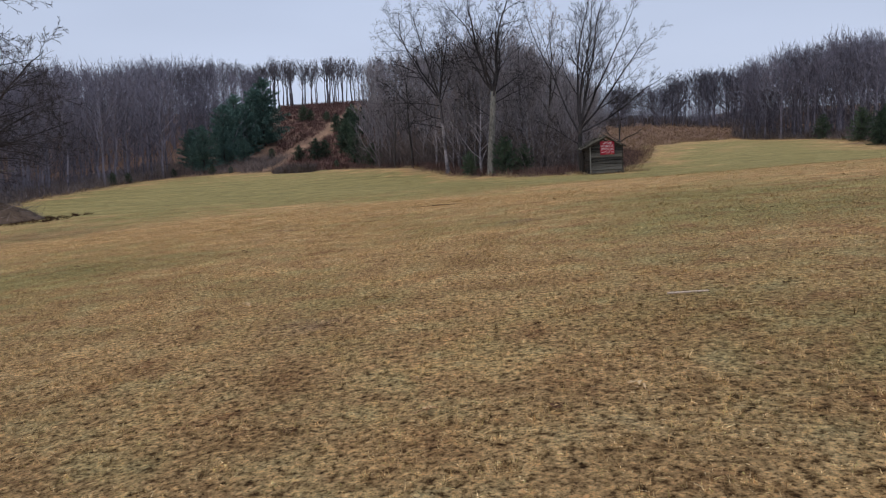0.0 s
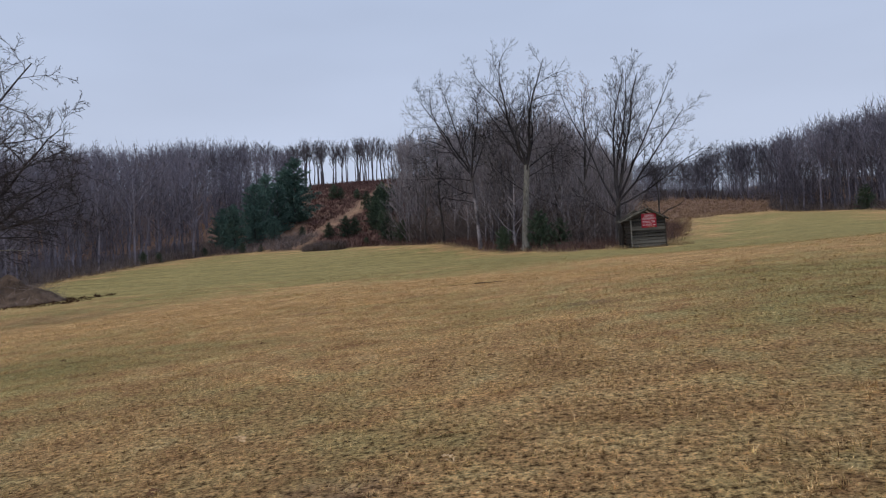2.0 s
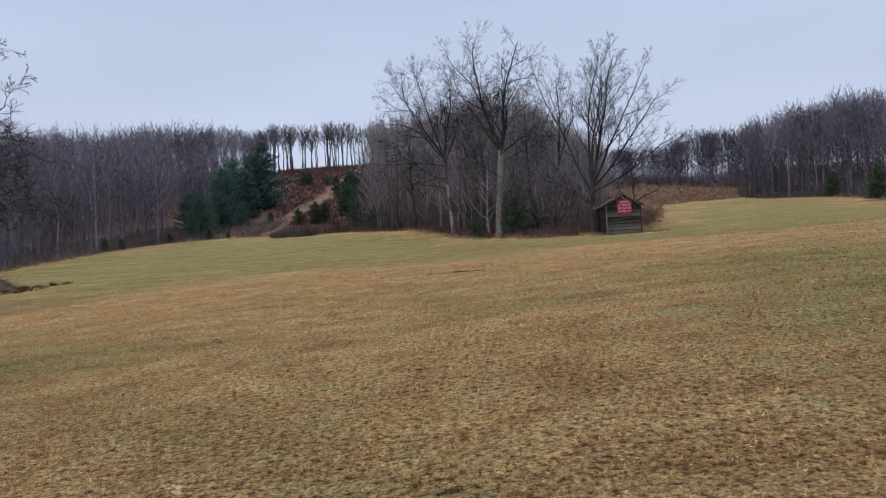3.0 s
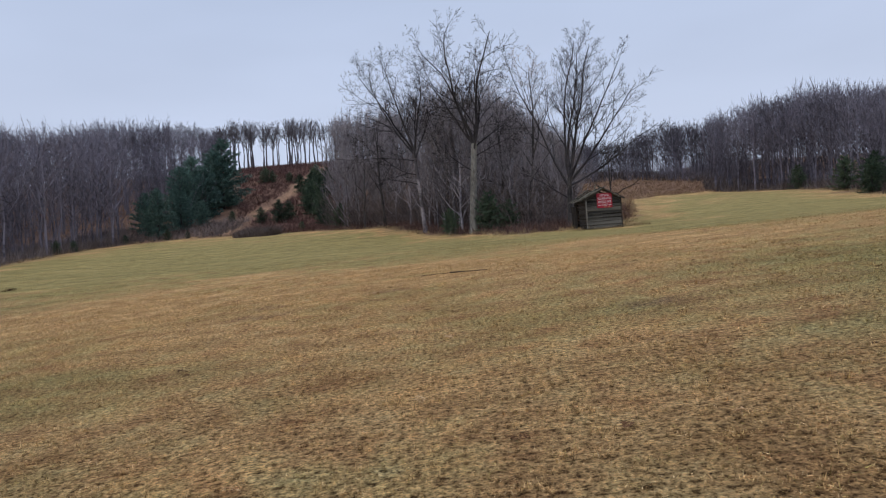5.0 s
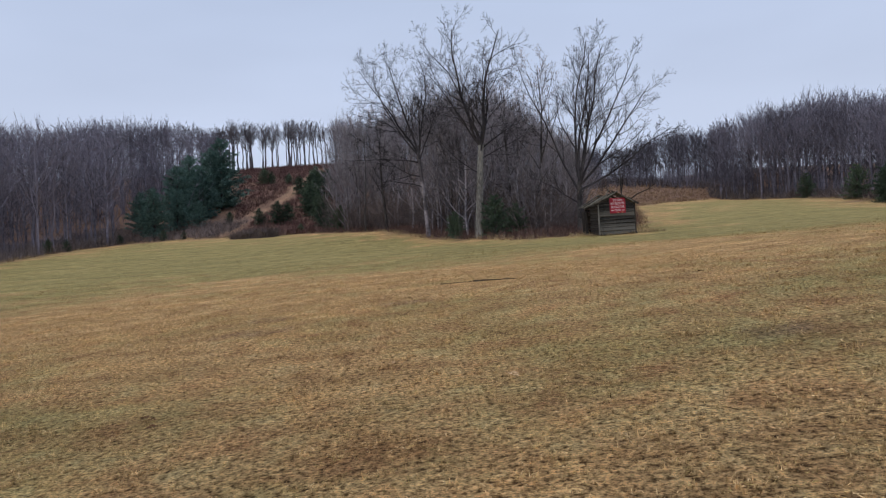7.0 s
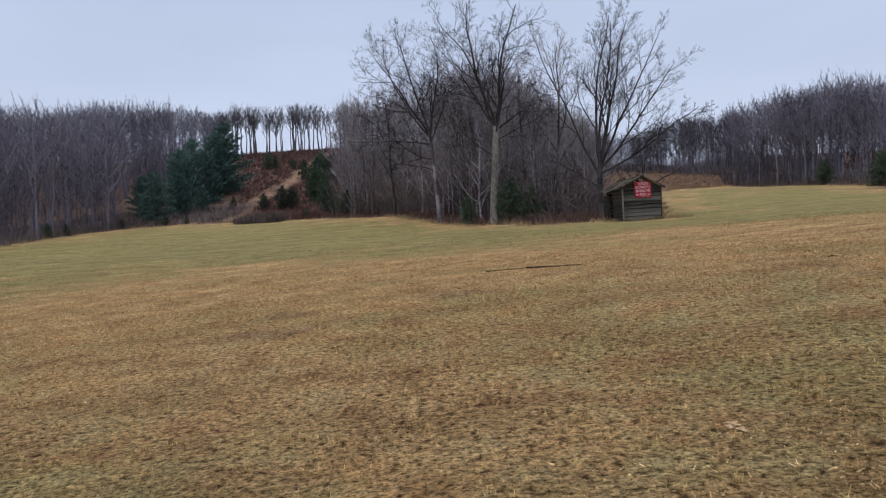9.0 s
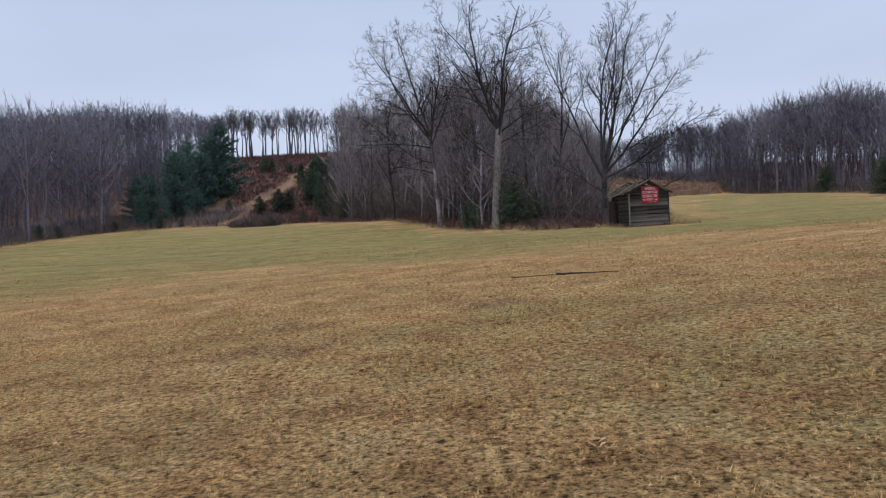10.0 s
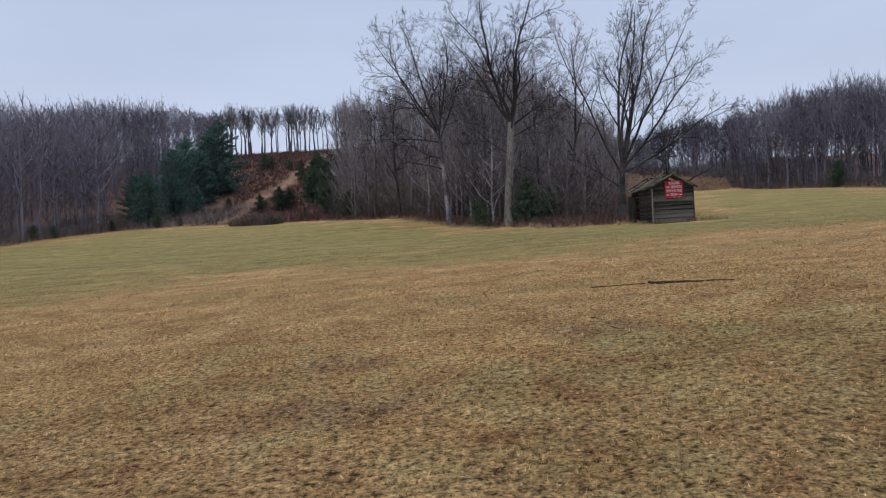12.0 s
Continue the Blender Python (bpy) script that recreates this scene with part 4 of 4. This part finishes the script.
tufts("russet_brush", 1, 4200, (-66, -8, 123, 250), slope_brush, 1.2, 12, 0.8, 0.045, M_BRUSH, "low russet bracken and brush on the slope", "brush")
tufts("copse_undergrowth", 2, 1700, (-22, 30, 70, 130), lambda x, y: edge_band(-9, -0.3)(x, y) * ((x < 13.4) | (x > 17.8) | (y > 74.2)), 1.0, 16, 0.7, 0.02, M_BRAMBLE, "reddish brown brambles under the copse", "brush")
tufts("forest_undergrowth", 3, 3000, (-80, -36, 60, 150), edge_band(-24, -0.5), 1.6, 14, 0.9, 0.03, M_THICKET, "dim brown undergrowth along the forest edge", "brush")
tufts("upper_undergrowth", 4, 2600, (44, 110, 60, 205), lambda x, y: edge_band(-24, -0.5)(x, y) * (x / (y - 9) > 0.4), 1.8, 14, 0.6, 0.05, M_THICKET, "dim brown undergrowth behind the upper meadow", "brush")
tufts("saddle_undergrowth", 14, 1200, (28, 108, 190, 235), lambda x, y: np.ones(x.shape), 2.0, 14, 0.9, 0.06, M_THICKET, "grey-brown undergrowth on the rise", "brush")
tufts("rough_slope_grass", 16, 2600, (22, 72, 84, 195), lambda x, y: edge_band(-60, 0.3)(x, y) * (x / (y - 9) < 0.42) * (x / (y - 9) > 0.2), 0.5, 10, 0.5, 0.05, M_ROUGH, "rough russet-brown grass on the rise", "grass")
tufts("dry_grass_fringe", 5, 1800, (-70, 90, 60, 180), edge_band(-2.0, 0.8), 0.45, 12, 0.3, 0.025, M_STRAW, "pale dry grass fringing the woods", "grass")
tufts("hut_grass", 6, 90, (13.2, 19.6, 66.9, 73.5), lambda x, y: (((x < 14) | (x > 17.3)) | (y < 67.85)).astype(float), 0.4, 12, 0.16, 0.012, M_STRAW, "dry grass tufts around the hut", "grass")
thicket = tufts("brush_mound", 7, 170, (-33, -22.6, 117, 126.5), lambda x, y: (((x + 27.8) / 4.0) ** 2 + ((y - 121.8 + 0.45 * (x + 28)) / 3.0) ** 2 < 1).astype(float), 1.7, 34, 0.5, 0.02, M_THICKET, "rounded thicket of grey-brown brush", "brush")


# ---- meadow grass ----
LINE = ((2.7, 0.6), (0.2, 9.5), (-2.4, 17.3), (-4.0, 23.0))


def line_far(x, y):
    best = np.full(x.shape, 1e9)
    for (ax, ay), (bx, by) in zip(LINE, LINE[1:]):
        dx, dy = bx - ax, by - ay
        u = np.clip(((x - ax) * dx + (y - ay) * dy) / (dx * dx + dy * dy), 0, 1)
        best = np.minimum(best, np.hypot(x - ax - u * dx, y - ay - u * dy))
    return best


def sward(name, seed, box, ring, per, blades, reach, length, width, label, flat=0.5):
    """Short dormant grass in tufts, between two distances from the line of the walk. per: tufts to the square metre."""
    r = np.random.RandomState(seed)
    n = int((box[1] - box[0]) * (box[3] - box[2]) * per)
    x, y = r.uniform(box[0], box[1], n), r.uniform(box[2], box[3], n)
    far = line_far(x, y) + r.normal(0, 0.1 * ring[1], n)
    ok = (far >= ring[0]) & (far < ring[1])
    ok &= field_side(x, y) > 0.5
    ok &= 0.7 * ripple(x, y, 0.9, 21) + ripple(x, y, 0.24, 22) > r.uniform(-2.6, 0.4, n)
    x, y = np.repeat(x[ok], blades), np.repeat(y[ok], blades)
    n = len(x)
    a = r.uniform(0, 6.283, n)
    off = np.abs(r.normal(0, reach, n))
    bx, by = x + np.cos(a) * off, y + np.sin(a) * off
    base = np.stack([bx, by, ground_z(bx, by) - 0.006], 1)
    ln = length * r.uniform(0.5, 1.3, n) * (0.95 + 0.55 * np.clip(ripple(x, y, 0.26, 23) + 0.5 * ripple(x, y, 1.1, 24), -1, 1.3))
    lying_down = r.uniform(size=n) < flat
    lift = np.where(lying_down, r.uniform(0.0, 0.3, n), r.uniform(0.35, 1.0, n))
    base[:, 2] += np.where(lying_down, r.uniform(0.004, 0.02, n), 0)
    a2 = np.where(lying_down, r.uniform(0, 6.283, n), a + r.normal(0, 0.9, n))
    out = np.sqrt(1 - lift ** 2)
    tip = base + np.stack([np.cos(a2) * out * ln, np.sin(a2) * out * ln, lift * ln], 1)
    w = np.stack([-np.sin(a2), np.cos(a2), r.normal(0, 0.3, n)], 1) * (width * r.uniform(0.6, 1.3, n))[:, None]
    V = np.stack([base - w, base + w, tip], 1).reshape(-1, 3)
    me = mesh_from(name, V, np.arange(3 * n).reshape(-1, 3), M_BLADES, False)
    lit, gre, sand = cover_of(bx, by)
    C = np.repeat(np.stack([lit, gre, sand, np.ones(n)], 1), 3, 0).astype(np.float32)
    me.attributes.new("cover", "FLOAT_COLOR", "POINT").data.foreach_set("color", C.ravel())
    return tagged(new(name, me), label, "grass", kind="stuff")


sward("near_grass", 31, (-9, 8, 3, 29), (0, 4.6), 165, 15, 0.045, 0.042, 0.0026, "short dry tan grass with green blades")
sward("meadow_grass", 32, (-20, 19, 3, 38), (4.6, 13.5), 54, 10, 0.075, 0.055, 0.0052, "short dry meadow grass in tufts")
sward("far_meadow_grass", 33, (-36, 36, 8, 60), (13.5, 32), 13, 6, 0.16, 0.06, 0.012, "short dry grass further up the meadow", 0.7)
sward("upper_meadow_grass", 34, (-48, 52, 22, 92), (32, 66), 3.5, 3, 0.25, 0.06, 0.025, "short greenish grass on the upper meadow", 0.85)


# ---- small things on the grass ----
def leaf_mesh(seed, mat):
    """A curled, lobed dead leaf."""
    r = random.Random(seed)
    bm = bmesh.new()
    n = 14
    mid = [bm.verts.new((t * 0.15 - 0.07, 0, 0.012 + 0.012 * math.sin(t * 3.1))) for t in (0, 0.33, 0.66, 1)]
    for s in (1, -1):
        edge = []
        for i in range(n):
            t = i / (n - 1)
            w = 0.05 * math.sin(3.14 * t) ** 0.7 * (0.62 + 0.38 * math.cos(i * 2.6)) + 0.002
            edge.append(bm.verts.new((t * 0.15 - 0.07, s * w, 0.012 + 0.02 * (w / 0.05) * r.uniform(0.3, 1.4))))
        for i in range(n - 1):
            k = min(int(i / (n - 1) * 3), 2)
            bm.faces.new((mid[k], edge[i], edge[i + 1]) if s > 0 else (mid[k], edge[i + 1], edge[i]))
    stalk = bmesh.ops.create_cone(bm, segments=4, radius1=0.002, radius2=0.001, depth=0.05)
    bmesh.ops.transform(bm, matrix=pose(-0.095, 0, 0.012, 0, 90, 0), verts=stalk["verts"])
    me = bpy.data.meshes.new("fallen_leaf")
    bm.to_mesh(me)
    bm.free()
    me.materials.append(mat)
    return me


pale = [leaf_mesh(i, M_LEAF) for i in range(3)]
dark = [leaf_mesh(i + 9, M_LEAF_DARK) for i in range(2)]
PALE = ((2.4, 4.73), (1.68, 8.16), (1.62, 8.75), (5.15, 7.48), (3.68, 4.83), (0.52, 13.69), (3.2, 14.85), (2.69, 12.22), (-5.4, 22.85), (-0.13, 21.0), (-0.43, 18.44))
DARK = ((5.68, 7.36), (5.8, 7.5), (1.59, 4.59), (1.93, 12.24), (-2.0, 21.07), (-0.57, 22.93), (-0.42, 22.95), (-0.99, 18.71))
lr = random.Random(12)
places = [(x, y, 0) for x, y in PALE] + [(x, y, 1) for x, y in DARK]
for i in range(75):
    y = lr.uniform(4, 40)
    places.append((lr.uniform(-2 - 0.55 * y, 4 + 0.5 * y), y, i % 2))
for i, (x, y, k) in enumerate(places):
    ob = new("fallen_leaf", (dark if k else pale)[i % (2 if k else 3)])
    ob.matrix_basis = pose(x, y, gz(x, y) + 0.005, lr.uniform(-12, 12), lr.uniform(-12, 12), lr.uniform(0, 360)) @ Matrix.Scale(lr.uniform(0.75, 1.25), 4)
    tagged(ob, "dark brown curled dead leaf on the grass" if k else "pale tan curled dead leaf on the grass", "leaf", "fallen leaves")


def stick(points, r0, r1, mat, name, label):
    segs = [(Vector(a), Vector(b), r0 + (r1 - r0) * i / (len(points) - 1), r0 + (r1 - r0) * (i + 1) / (len(points) - 1)) for i, (a, b) in enumerate(zip(points, points[1:]))]
    V, F = tubes(segs, 6)
    return tagged(new(name, mesh_from(name, V, F, mat)), label, "stick")


def lying(x0, y0, x1, y1, n, up, wob, seed):
    r = random.Random(seed)
    res = []
    for i in range(n + 1):
        x, y = x0 + (x1 - x0) * i / n + r.uniform(-wob, wob) * 0.3, y0 + (y1 - y0) * i / n + r.uniform(-wob, wob)
        res.append((x, y, gz(x, y) + up))
    return res


stick(lying(4.56, 7.36, 4.93, 7.3, 4, 0.028, 0.004, 1), 0.012, 0.009, M_STICK, "stick", "bleached straight stick lying on the grass")
stick(lying(1.15, 28.35, 2.2, 27.6, 9, 0.018, 0.05, 2), 0.024, 0.008, M_STICK_DARK, "rotten_branch", "dark rotten branch lying in the grass")
stick(lying(0.3, 28.7, 1.1, 28.4, 5, 0.01, 0.03, 3), 0.01, 0.006, M_STICK_DARK, "stick", "thin dark stick lying in the grass")

# the heap of soil and brush at the meadow's edge
hr = np.random.RandomState(8)
gu, gv = np.meshgrid(np.linspace(0, 2 * np.pi, 49)[:-1], np.linspace(0.03, 1, 16))
hx = -33.5 + 5.2 * gv * np.cos(gu)
hy = 50.5 + 2.6 * gv * np.sin(gu)
hz = ground_z(hx, hy) + 2.0 * (1 - gv ** 2) ** 1.2 * (0.8 + 0.25 * ripple(hx, hy, 2.2, 31)) + 0.16 * ripple(hx, hy, 0.8, 32) * (1 - gv) - 0.05
HV = np.stack([hx.ravel(), hy.ravel(), hz.ravel()], 1)
hi = (np.arange(15)[:, None] * 48 + np.arange(48)[None, :])
hn = (np.arange(15)[:, None] * 48 + (np.arange(48)[None, :] + 1) % 48)
heap = new("brush_heap")
tagged(heap, "low heap of soil, dead leaves and cut brush", "heap")
part("soil", mesh_from("soil", HV, np.stack([hi.ravel(), hn.ravel(), hn.ravel() + 48, hi.ravel() + 48], 1), M_SOIL), heap)
segs = []
for i in range(420):
    a, g = hr.uniform(0, 6.283), hr.uniform(0, 0.95) ** 0.7
    x, y = -33.5 + 5.2 * g * math.cos(a), 50.5 + 2.6 * g * math.sin(a)
    p = Vector((x, y, gz(x, y) + 1.75 * (1 - g * g)))
    segs.append((p, p + Vector((hr.normal(0, 0.45), hr.normal(0, 0.4), abs(hr.normal(0, 0.3)))), 0.014, 0.006))
tagged(part("cut_brush", mesh_from("cut_brush", *tubes(segs, 4), M_THICKET), heap), kind="stuff")
tufts("heap_litter", 9, 260, (-36, -25.5, 46.5, 53), lambda x, y: np.full(x.shape, 0.9), 0.22, 10, 0.25, 0.03, M_LEAF_DARK, "dead brown leaves strewn beside the heap", "leaves", 0.9)
